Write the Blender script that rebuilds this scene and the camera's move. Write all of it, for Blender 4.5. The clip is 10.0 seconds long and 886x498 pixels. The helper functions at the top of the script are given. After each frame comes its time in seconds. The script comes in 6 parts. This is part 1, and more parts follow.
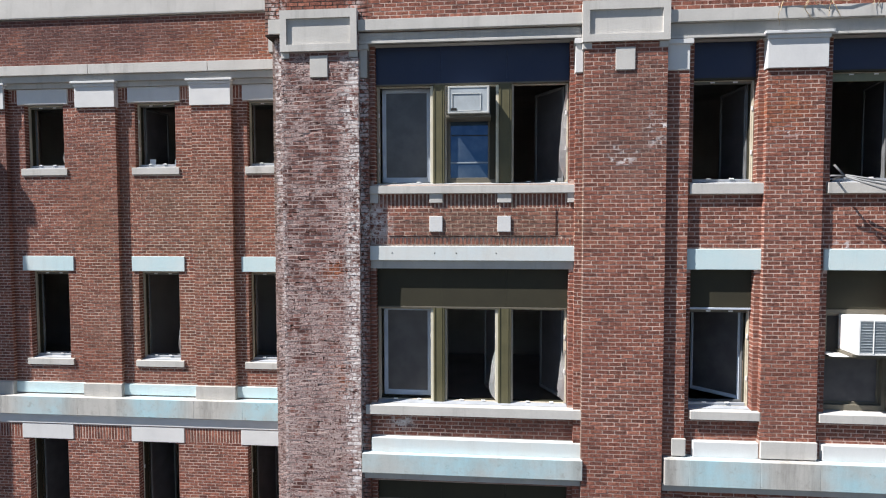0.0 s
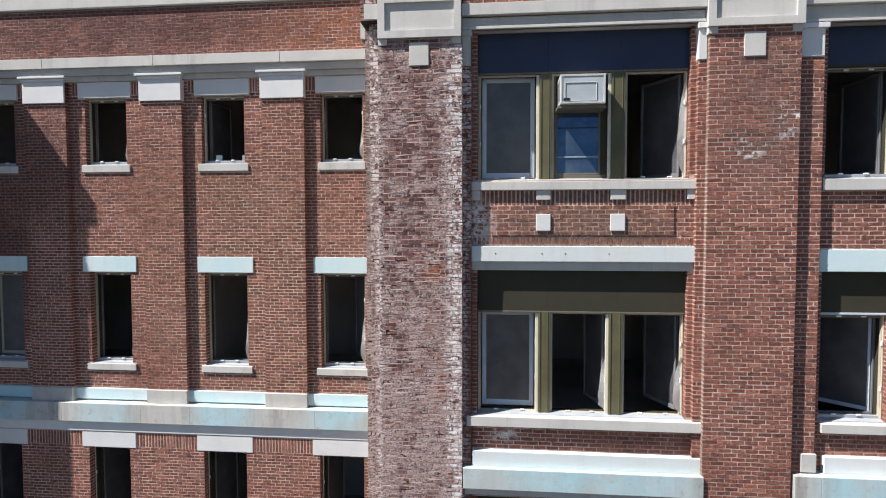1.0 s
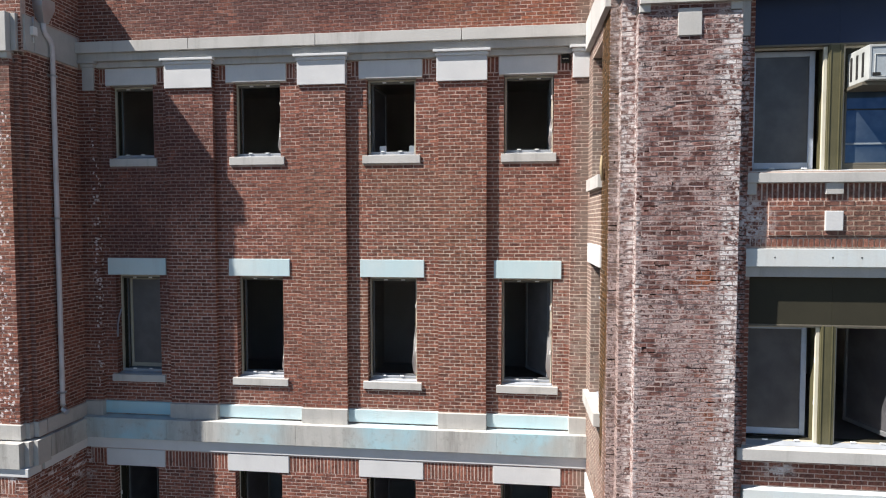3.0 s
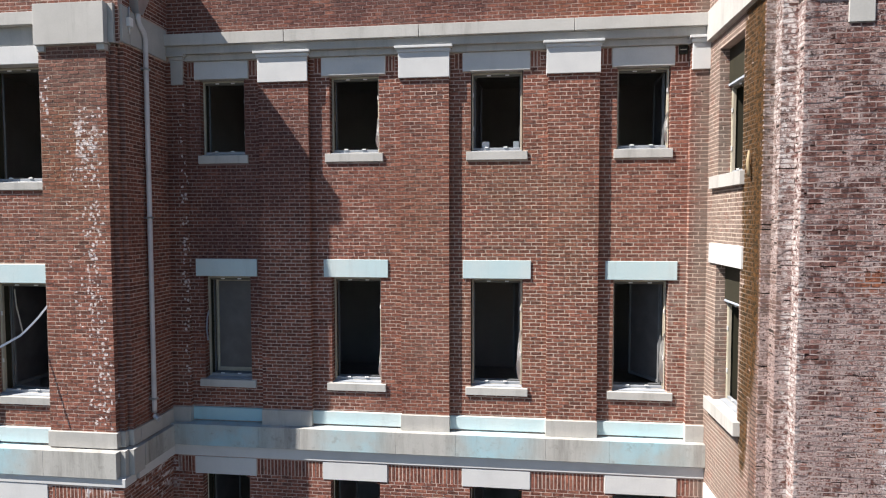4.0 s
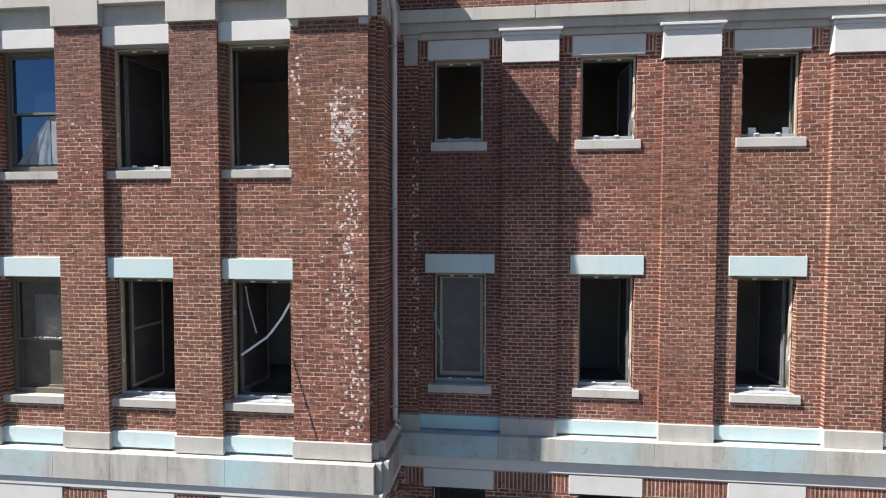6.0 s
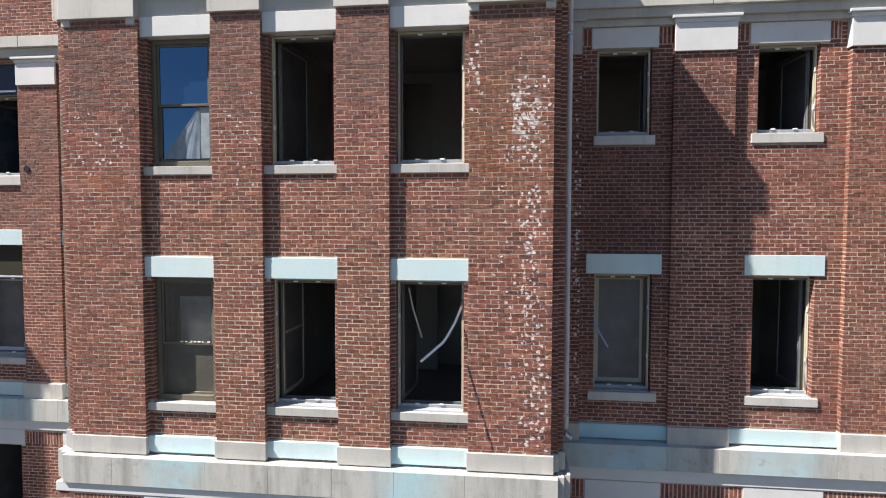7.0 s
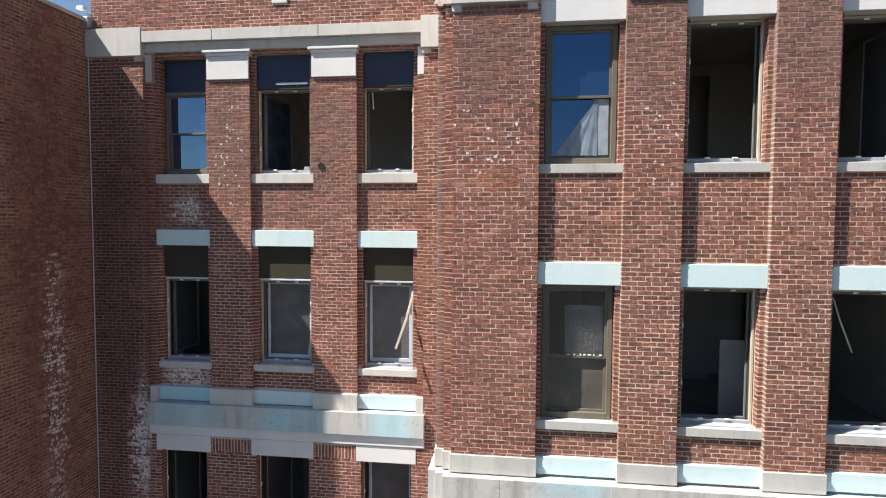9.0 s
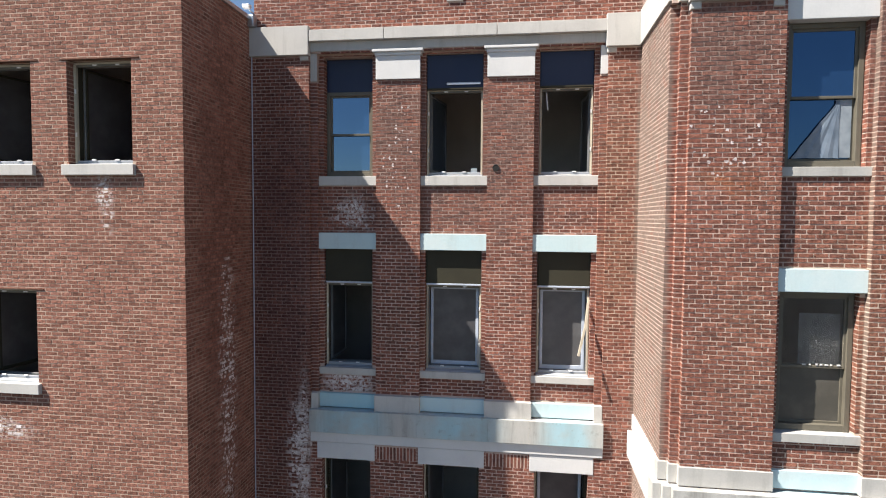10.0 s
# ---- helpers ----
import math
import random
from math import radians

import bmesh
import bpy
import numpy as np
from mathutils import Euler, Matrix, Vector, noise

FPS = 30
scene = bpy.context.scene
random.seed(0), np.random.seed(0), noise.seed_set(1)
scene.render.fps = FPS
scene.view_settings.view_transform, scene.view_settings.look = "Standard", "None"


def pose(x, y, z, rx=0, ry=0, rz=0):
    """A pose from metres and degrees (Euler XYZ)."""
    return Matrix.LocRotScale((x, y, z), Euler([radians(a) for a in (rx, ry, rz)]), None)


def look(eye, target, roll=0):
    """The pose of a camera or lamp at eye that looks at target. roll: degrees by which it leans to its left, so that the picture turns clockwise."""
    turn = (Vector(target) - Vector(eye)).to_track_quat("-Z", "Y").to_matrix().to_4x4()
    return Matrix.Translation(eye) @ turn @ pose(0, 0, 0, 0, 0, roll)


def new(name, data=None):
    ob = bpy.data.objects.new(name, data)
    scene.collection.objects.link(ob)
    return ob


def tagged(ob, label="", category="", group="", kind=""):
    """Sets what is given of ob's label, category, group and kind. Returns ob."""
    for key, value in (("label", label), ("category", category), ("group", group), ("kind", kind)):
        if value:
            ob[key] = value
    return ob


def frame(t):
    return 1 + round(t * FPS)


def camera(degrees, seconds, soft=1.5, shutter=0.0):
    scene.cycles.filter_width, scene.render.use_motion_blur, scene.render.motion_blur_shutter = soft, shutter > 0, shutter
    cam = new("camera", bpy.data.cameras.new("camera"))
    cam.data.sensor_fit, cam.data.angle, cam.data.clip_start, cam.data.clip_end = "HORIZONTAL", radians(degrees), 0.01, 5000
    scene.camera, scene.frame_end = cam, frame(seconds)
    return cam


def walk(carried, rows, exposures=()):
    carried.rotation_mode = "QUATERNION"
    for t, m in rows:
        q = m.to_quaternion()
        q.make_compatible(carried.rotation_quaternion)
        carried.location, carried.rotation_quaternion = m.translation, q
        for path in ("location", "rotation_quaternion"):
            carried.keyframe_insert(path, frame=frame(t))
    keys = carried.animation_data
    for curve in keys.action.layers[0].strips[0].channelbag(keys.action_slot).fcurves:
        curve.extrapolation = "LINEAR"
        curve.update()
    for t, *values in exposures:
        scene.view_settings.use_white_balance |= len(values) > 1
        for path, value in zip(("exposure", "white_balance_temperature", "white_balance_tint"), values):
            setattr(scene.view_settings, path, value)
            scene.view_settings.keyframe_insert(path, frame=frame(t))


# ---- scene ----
# ---- camera ----
cam = camera(73.7, 10.0, soft=1.1)
PATH = [
    (0, (-0.11, 0.242, 9.506), (-0.295, 2.231, 9.412), -0.1),
    (0.5, (-0.852, 0.453, 9.501), (-1.045, 2.441, 9.407), -0.0),
    (1, (-1.764, 0.738, 9.479), (-1.966, 2.726, 9.386), -0.1),
    (1.5, (-2.663, 1.04, 9.461), (-2.87, 3.028, 9.37), -0.0),
    (2, (-3.58, 1.33, 9.453), (-3.791, 3.316, 9.363), 0.0),
    (2.5, (-4.467, 1.549, 9.442), (-4.684, 3.535, 9.353), -0.0),
    (4, (-7.3, 1.978, 9.452), (-7.533, 3.962, 9.357), -0.1),
    (4.5, (-8.283, 2.009, 9.418), (-8.515, 3.993, 9.326), -0.1),
    (5, (-9.381, 2.09, 9.36), (-9.612, 4.074, 9.274), -0.1),
    (6.5, (-13.124, 2.433, 9.282), (-13.357, 4.418, 9.19), 0.1),
    (7, (-14.532, 2.548, 9.275), (-14.766, 4.532, 9.182), 0.1),
    (7.5, (-15.897, 2.621, 9.283), (-16.14, 4.604, 9.19), 0.1),
    (8, (-17.381, 2.663, 9.296), (-17.632, 4.645, 9.202), 0.2),
    (8.5, (-18.882, 2.63, 9.336), (-19.135, 4.611, 9.234), 0.2),
    (9, (-20.48, 2.59, 9.337), (-20.743, 4.57, 9.234), 0.3),
    (9.5, (-22.087, 2.522, 9.35), (-22.355, 4.501, 9.247), 0.3),
    (10, (-23.704, 2.449, 9.375), (-23.979, 4.427, 9.273), 0.4),
]
walk(cam, [(t, look(eye, target, roll)) for t, eye, target, roll in PATH], exposures=((0, 0.78, 6200, 11), (4.5, 0.81, 6400, 11), (7.5, 0.93, 6450, 11), (10, 1.05, 6500, 10)))

# ---- sky and sun ----
world = bpy.data.worlds.new("sky")
scene.world = world
world.use_nodes = True
wn = world.node_tree.nodes
wl = world.node_tree.links
sky = wn.new("ShaderNodeTexSky")
sky.sky_type = 'NISHITA'
sky.sun_disc = False
sky.sun_elevation = radians(52)
sky.sun_rotation = radians(245)
sky.air_density = 1.0
sky.dust_density = 0.15
sky.ozone_density = 2.5
sky.altitude = 300
wn["Background"].inputs["Strength"].default_value = 0.059
wl.new(sky.outputs[0], wn["Background"].inputs["Color"])
sun_data = bpy.data.lights.new("sun", 'SUN')
sun_data.energy = 6.0
sun_data.angle = radians(0.53)
sun_data.color = (1.0, 0.935, 0.855)
sun = new("sun", sun_data)
sun.matrix_world = look((-30, -20, 45), (-30 + 2.16, -20 + 1.0, 45 - 3.06))

# ---- materials ----
def nodes_of(name, rough=0.8, metal=0.0, spec=0.3):
    m = bpy.data.materials.new(name)
    m.use_nodes = True
    nt = m.node_tree
    b = nt.nodes["Principled BSDF"]
    b.inputs["Roughness"].default_value = rough
    b.inputs["Metallic"].default_value = metal
    b.inputs["Specular IOR Level"].default_value = spec
    return m, nt, b


def N(nt, kind, **props):
    n = nt.nodes.new(kind)
    for k, v in props.items():
        if k == "operation":
            n.operation = v
        elif k == "blend_type":
            n.blend_type = v
        elif k == "data_type":
            n.data_type = v
    return n


def link(nt, a, b):
    nt.links.new(a, b)


def noise_tex(nt, vec, scale, detail=4.0, rough=0.55):
    n = N(nt, "ShaderNodeTexNoise")
    n.inputs["Scale"].default_value = scale
    n.inputs["Detail"].default_value = detail
    n.inputs["Roughness"].default_value = rough
    link(nt, vec, n.inputs["Vector"])
    return n.outputs["Fac"]


def ramp(nt, fac, stops):
    r = N(nt, "ShaderNodeValToRGB")
    el = r.color_ramp.elements
    while len(el) < len(stops):
        el.new(0.5)
    for e, (p, c) in zip(el, stops):
        e.position = p
        e.color = (*c, 1) if len(c) == 3 else c
    link(nt, fac, r.inputs[0])
    return r.outputs[0]


def step(nt, v, a, b):
    r = N(nt, "ShaderNodeMapRange")
    r.interpolation_type = 'SMOOTHSTEP'
    r.inputs["From Min"].default_value = a
    r.inputs["From Max"].default_value = b
    link(nt, v, r.inputs["Value"])
    return r.outputs["Result"]


def calc(nt, op, a, b=None):
    n = N(nt, "ShaderNodeMath", operation=op)
    for i, v in enumerate((a, b)):
        if v is None:
            continue
        if isinstance(v, (int, float)):
            n.inputs[i].default_value = v
        else:
            link(nt, v, n.inputs[i])
    return n.outputs[0]


def mixc(nt, fac, a, b, mode='MIX'):
    n = N(nt, "ShaderNodeMix", data_type='RGBA', blend_type=mode)
    for sock, v in ((n.inputs[0], fac), (n.inputs[6], a), (n.inputs[7], b)):
        if isinstance(v, (int, float)):
            sock.default_value = v
        elif isinstance(v, tuple):
            sock.default_value = (*v, 1)
        else:
            link(nt, v, sock)
    return n.outputs[2]


def bump(nt, bsdf, height, strength=0.3, dist=0.01):
    n = N(nt, "ShaderNodeBump")
    n.inputs["Strength"].default_value = strength
    n.inputs["Distance"].default_value = dist
    link(nt, height, n.inputs["Height"])
    link(nt, n.outputs[0], bsdf.inputs["Normal"])


def blob(nt, pos, c, r):
    """A soft patch, 1 in its middle, round the point c with half-axes r."""
    s = N(nt, "ShaderNodeVectorMath", operation='SUBTRACT')
    link(nt, pos, s.inputs[0])
    s.inputs[1].default_value = c
    d = N(nt, "ShaderNodeVectorMath", operation='DIVIDE')
    link(nt, s.outputs[0], d.inputs[0])
    d.inputs[1].default_value = r
    ln = N(nt, "ShaderNodeVectorMath", operation='LENGTH')
    link(nt, d.outputs[0], ln.inputs[0])
    return step(nt, ln.outputs["Value"], 1.0, 0.25)


def blobs(nt, pos, spots):
    total = None
    for c, r in spots:
        v = blob(nt, pos, c, r)
        total = v if total is None else calc(nt, 'MAXIMUM', total, v)
    return total


def crumbs(nt, pos, scale, mask, keep):
    """Separate irregular spots, denser where mask is high."""
    wob = N(nt, "ShaderNodeTexNoise")
    wob.inputs["Scale"].default_value = 22.0
    link(nt, pos, wob.inputs["Vector"])
    sh = N(nt, "ShaderNodeVectorMath", operation='MULTIPLY_ADD')
    link(nt, wob.outputs["Color"], sh.inputs[0])
    sh.inputs[1].default_value = (0.07, 0.07, 0.07)
    link(nt, pos, sh.inputs[2])
    vo = N(nt, "ShaderNodeTexVoronoi")
    vo.inputs["Scale"].default_value = scale
    link(nt, sh.outputs[0], vo.inputs["Vector"])
    sp = N(nt, "ShaderNodeSeparateColor")
    link(nt, vo.outputs["Color"], sp.inputs[0])
    here = step(nt, calc(nt, 'SUBTRACT', calc(nt, 'MULTIPLY', mask, keep), sp.outputs[0]), 0.0, 0.04)
    return calc(nt, 'MULTIPLY', here, step(nt, vo.outputs["Distance"], 0.42, 0.30))


# white salts that have come out of the brick, old orange patches, moss below a leak
SALTS = [((2.38, 9.9, 10.95), (0.26, 0.3, 0.40)), ((1.85, 9.9, 10.55), (0.34, 0.3, 0.24)), ((4.4, 10.0, 10.9), (0.3, 0.3, 0.12)), ((-2.52, 9.9, 9.2), (0.20, 0.3, 5.0)), ((-13.7, 11.9, 4.7), (0.3, 1.1, 0.7)), ((-14.2, 11.03, 4.9), (0.6, 0.3, 0.3)), ((-2.48, 9.9, 11.6), (0.30, 0.3, 0.9)), ((-2.46, 9.9, 8.5), (0.16, 0.3, 4.0)), ((-2.50, 9.9, 6.2), (0.28, 0.3, 2.6)), ((-2.42, 9.95, 10.5), (0.12, 0.3, 3.0)),
         ((-2.25, 10.1, 9.45), (0.45, 0.4, 0.5)), ((-14.36, 11.13, 10.85), (0.28, 0.3, 0.6)),
         ((-27.0, 13.55, 9.45), (0.6, 0.2, 0.5)), ((-27.1, 13.55, 6.15), (0.75, 0.25, 0.30)), ((-28.05, 13.4, 4.7), (0.35, 0.3, 1.6)),
         ((-28.98, 12.35, 6.2), (0.2, 0.45, 3.6)), ((-32.2, 11.05, 5.85), (0.75, 0.2, 0.25)), ((-30.3, 11.05, 9.6), (0.16, 0.2, 0.7)),
         ((5.3, 10.1, 9.1), (0.5, 0.2, 0.12)),
         ((-1.75, 10.0, 6.1), (0.35, 0.3, 0.14))]
CRUMBS = [((-14.33, 11.13, 10.7), (0.42, 0.3, 1.2)), ((-14.27, 11.13, 8.4), (0.20, 0.3, 2.6)), ((-14.2, 11.13, 6.6), (0.30, 0.3, 1.6)), ((-15.1, 11.13, 11.4), (0.18, 0.3, 0.8)),
          ((-13.47, 12.54, 8.6), (0.10, 0.2, 4.0)), ((-28.0, 13.37, 4.8), (0.3, 0.3, 1.6)), ((-28.98, 12.35, 6.2), (0.2, 0.35, 3.4))]
DOTS = [((-20.9, 11.11, 10.5), (0.9, 0.3, 0.7)), ((-18.6, 11.11, 10.5), (0.5, 0.3, 1.0)), ((-26.1, 13.46, 10.6), (0.5, 0.3, 1.7)), ((-14.4, 11.13, 9.0), (0.5, 0.3, 3.5))]
RUST = [((-2.84, 9.9, 8.7), (0.26, 0.3, 0.3)), ((-2.78, 9.9, 6.9), (0.26, 0.3, 0.7)), ((-3.62, 9.9, 6.05), (0.24, 0.3, 0.4)), ((-5.6, 12.6, 13.4), (2.4, 0.4, 0.7)), ((-14.85, 11.13, 10.6), (0.8, 0.4, 1.2)), ((-20.9, 11.11, 9.9), (0.7, 0.3, 0.35)),
        ((-18.7, 11.11, 6.35), (0.35, 0.3, 0.35)), ((-16.0, 11.11, 7.0), (0.3, 0.3, 0.4)), ((4.3, 10.0, 11.3), (0.6, 0.3, 0.6))]
SOOT = [((x, 11.1, z), (0.95, 0.4, r)) for x, z, r in ((-20.9, 12.0, 2.0), (-18.7, 12.0, 1.9), (-16.7, 12.0, 1.9), (-14.5, 12.2, 1.6))]
SOOT += [((-0.6, 10.1, 9.85), (2.2, 0.2, 0.16)), ((-0.5, 10.1, 9.42), (2.0, 0.2, 0.42)), ((2.0, 9.9, 11.2), (0.9, 0.3, 1.6)), ((-25.0, 13.5, 10.8), (3.7, 0.4, 2.4))]
# Shaded court and inner corner: their shade, with some dirt, put into colour
SHADE_GRIME = [((-12.3, 12.6, 10.7), (2.6, 0.4, 2.2)), ((-9.8, 12.6, 13.45), (5.5, 0.5, 1.2)), ((-12.7, 12.6, 8.8), (1.3, 0.4, 3.0)), ((-28.4, 13.37, 8.0), (1.1, 0.3, 7.0)), ((-28.98, 13.2, 8.0), (0.1, 0.6, 9.0))]
PALE = [((-4.45, 12.6, 7.4), (0.9, 0.3, 2.4)), ((-4.0, 11.7, 8.5), (0.3, 1.1, 6.0))]
# West-facing sides greyed: the glare of full sun put into the brick colour
SUN_SIDES = [((1.25, 9.95, 8.0), (0.03, 0.08, 14.0))] + [((x, 11.17, 8.5), (0.03, 0.09, 12.0)) for x in (-19.08, -17.13, -15.17)]
SUN_SIDES += [((-4.0, 11.8, 9.0), (0.4, 3.0, 14.0)), ((-21.72, 12.4, 9.0), (0.10, 3.0, 14.0))]
MOSS = [((-4.0, 10.66, 11.0), (0.4, 0.52, 4.4)), ((-4.0, 10.66, 8.6), (0.3, 0.44, 2.6)), ((-4.0, 10.8, 6.9), (0.3, 0.25, 1.6))]
CHALK = [((-32.2, 11.05, 5.80), (0.65, 0.2, 0.20)), ((-30.35, 11.05, 9.75), (0.22, 0.2, 0.42)), ((-27.95, 13.37, 5.0), (0.18, 0.3, 1.9)), ((-3.80, 10.1, 11.4), (0.30, 0.5, 3.6)), ((-3.73, 10.0, 8.0), (0.13, 0.35, 6.0)), ((-2.47, 9.95, 9.0), (0.26, 0.4, 7.0)), ((-2.42, 9.9, 11.4), (0.42, 0.3, 1.9)), ((-2.25, 10.1, 9.45), (0.5, 0.3, 0.55)), ((-27.05, 13.55, 6.12), (0.75, 0.25, 0.30)), ((-27.0, 13.55, 9.5), (0.34, 0.2, 0.40)), ((-1.75, 10.0, 6.05), (0.35, 0.3, 0.16))]


OCHRE = [((-7.2, 12.6, 8.6), (3.6, 0.4, 4.2)), ((-22.1, 13.4, 9.5), (0.6, 0.3, 4.0)), ((-18.0, 11.15, 7.6), (4.6, 0.4, 3.4)), ((-14.6, 11.15, 10.4), (1.2, 0.4, 2.6)), ((0.0, 10.0, 9.4), (2.6, 0.3, 0.8))]
LIME = [((-6.4, 12.6, 8.0), (3.2, 0.3, 3.4)), ((-0.6, 10.1, 9.84), (2.6, 0.2, 0.22)), ((-0.6, 10.1, 9.17), (2.6, 0.2, 0.12)), ((-18.0, 11.15, 7.4), (4.0, 0.3, 2.2))]


def brick_material(name, own, palette, salts=True, pitted=0.0, rust=True, smear=0.5):
    m, nt, b = nodes_of(name, 0.9, 0, 0.15)
    geo = N(nt, "ShaderNodeNewGeometry")
    pos = geo.outputs["Position"]
    rnd = N(nt, "ShaderNodeObjectInfo").outputs["Random"] if own else geo.outputs["Random Per Island"]
    rnd2 = calc(nt, 'FRACT', calc(nt, 'MULTIPLY', rnd, 37.7))
    col = ramp(nt, rnd, palette)
    if rust:
        r = calc(nt, 'MULTIPLY', blobs(nt, pos, RUST), step(nt, noise_tex(nt, pos, 3.0, 3), 0.30, 0.6))
        col = mixc(nt, calc(nt, 'MULTIPLY', r, 0.9), col, mixc(nt, rnd2, (0.31, 0.115, 0.058), (0.21, 0.080, 0.048)))
    if rust:
        oc = calc(nt, 'MULTIPLY', blobs(nt, pos, OCHRE), step(nt, noise_tex(nt, pos, 0.9, 4, 0.6), 0.30, 0.62))
        col = mixc(nt, calc(nt, 'MULTIPLY', oc, 0.5), col, mixc(nt, rnd2, (0.125, 0.066, 0.044), (0.245, 0.128, 0.080)))
    # soot and fading in broad patches, mottling and grain within each brick
    broad = step(nt, noise_tex(nt, pos, 0.55, 3), 0.5, 0.72)
    col = mixc(nt, calc(nt, 'MULTIPLY', broad, 0.25), col, (0.085, 0.055, 0.044))
    soot = calc(nt, 'MULTIPLY', blobs(nt, pos, SOOT), step(nt, noise_tex(nt, pos, 2.0, 4, 0.6), 0.25, 0.6))
    # darker red-brown where these walls lie in shade
    if rust:
        gr = calc(nt, 'MULTIPLY', blobs(nt, pos, SHADE_GRIME), step(nt, noise_tex(nt, pos, 2.0, 4, 0.6), 0.20, 0.55))
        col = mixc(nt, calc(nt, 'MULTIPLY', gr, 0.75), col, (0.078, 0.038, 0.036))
    col = mixc(nt, calc(nt, 'MULTIPLY', soot, 0.55), col, (0.138, 0.098, 0.086))
    col = mixc(nt, calc(nt, 'MULTIPLY', step(nt, noise_tex(nt, pos, 1.3, 4), 0.5, 0.78), 0.22), col, (0.27, 0.165, 0.13))
    mottle = step(nt, noise_tex(nt, pos, 20, 6, 0.7), 0.22, 0.78)
    col = mixc(nt, 0.85, col, mixc(nt, mottle, (0.12, 0.12, 0.12), (0.88, 0.86, 0.85)), 'OVERLAY')
    grain = noise_tex(nt, pos, 90, 4, 0.7)
    col = mixc(nt, 0.45, col, mixc(nt, grain, (0.2, 0.2, 0.2), (0.85, 0.82, 0.8)), 'OVERLAY')
    if rust:
        # brick toned for the strong sun on the west-facing sides
        fd = calc(nt, 'MULTIPLY', blobs(nt, pos, SUN_SIDES), step(nt, noise_tex(nt, pos, 4, 4, 0.6), 0.15, 0.55))
        col = mixc(nt, calc(nt, 'MULTIPLY', fd, 0.85), col, (0.200, 0.162, 0.134))
    pl = calc(nt, 'MULTIPLY', blobs(nt, pos, PALE), step(nt, noise_tex(nt, pos, 7, 5, 0.65), 0.38, 0.62))
    col = mixc(nt, calc(nt, 'MULTIPLY', pl, 0.55), col, (0.36, 0.275, 0.235))
    # old mortar smeared over the arrises
    sm = step(nt, noise_tex(nt, pos, 26, 6, 0.72), 0.57, 0.72)
    col = mixc(nt, calc(nt, 'MULTIPLY', sm, smear), col, (0.40, 0.30, 0.255))
    # Holes have no depth here; their darkness is painted as flat specks
    pit_specks = step(nt, noise_tex(nt, pos, 15, 4, 0.6), 0.67, 0.71)
    col = mixc(nt, calc(nt, 'MULTIPLY', pit_specks, 0.7), col, (0.035, 0.024, 0.020))
    if pitted:
        low = calc(nt, 'MULTIPLY', blob(nt, pos, (-3.05, 9.9, 4.5), (3.0, 1.2, 6.5)), 0.10)
        w = step(nt, calc(nt, 'ADD', noise_tex(nt, pos, 4.2, 6, 0.68), low), 0.475, 0.58)
        w = calc(nt, 'MULTIPLY', w, step(nt, noise_tex(nt, pos, 36, 5, 0.7), 0.40, 0.54))
        col = mixc(nt, calc(nt, 'MULTIPLY', w, pitted), col, (0.43, 0.335, 0.315))
        # slit-like holes of the worn pier, their shade painted as dark dashes
        dash = N(nt, "ShaderNodeMapping")
        dash.inputs["Scale"].default_value = (7.0, 7.0, 17.0)
        link(nt, pos, dash.inputs["Vector"])
        col = mixc(nt, calc(nt, 'MULTIPLY', step(nt, noise_tex(nt, dash.outputs[0], 1.0, 4, 0.6), 0.64, 0.67), 0.9), col, (0.028, 0.018, 0.016))
        dk = step(nt, noise_tex(nt, pos, 13, 5, 0.75), 0.63, 0.70)
        col = mixc(nt, calc(nt, 'MULTIPLY', dk, 0.65), col, (0.045, 0.030, 0.027))
    if salts:
        sp = blobs(nt, pos, SALTS)
        s = calc(nt, 'MULTIPLY', sp, step(nt, noise_tex(nt, pos, 9, 5, 0.7), 0.53, 0.62))
        s = calc(nt, 'MULTIPLY', s, step(nt, rnd2, 0.15, 0.6))
        s = calc(nt, 'MAXIMUM', s, calc(nt, 'MULTIPLY', calc(nt, 'MULTIPLY', sp, step(nt, rnd2, 0.80, 0.90)), step(nt, noise_tex(nt, pos, 16, 4, 0.6), 0.42, 0.55)))
        col = mixc(nt, calc(nt, 'MULTIPLY', s, 0.92), col, (0.80, 0.76, 0.75))
        dt = crumbs(nt, pos, 17.0, blobs(nt, pos, DOTS), 0.20)
        dt = calc(nt, 'MAXIMUM', dt, crumbs(nt, pos, 13.5, blobs(nt, pos, CRUMBS), 0.75))
        col = mixc(nt, calc(nt, 'MULTIPLY', dt, 0.85), col, (0.70, 0.63, 0.61))
        ch = calc(nt, 'MULTIPLY', blobs(nt, pos, CHALK), step(nt, noise_tex(nt, pos, 13, 5, 0.7), 0.45, 0.57))
        col = mixc(nt, calc(nt, 'MULTIPLY', ch, 0.82), col, (0.70, 0.655, 0.635))
        ms = calc(nt, 'MULTIPLY', blobs(nt, pos, MOSS), step(nt, noise_tex(nt, pos, 6, 5, 0.6), 0.25, 0.45))
        ms = step(nt, ms, 0.12, 0.5)
        col = mixc(nt, calc(nt, 'MULTIPLY', ms, 0.95), col, mixc(nt, step(nt, noise_tex(nt, pos, 12, 6, 0.75), 0.42, 0.60), (0.022, 0.016, 0.006), (0.125, 0.058, 0.018)))
    link(nt, col, b.inputs["Base Color"])
    bump(nt, b, noise_tex(nt, pos, 34, 6, 0.72), 0.7 + pitted, 0.010)
    return m


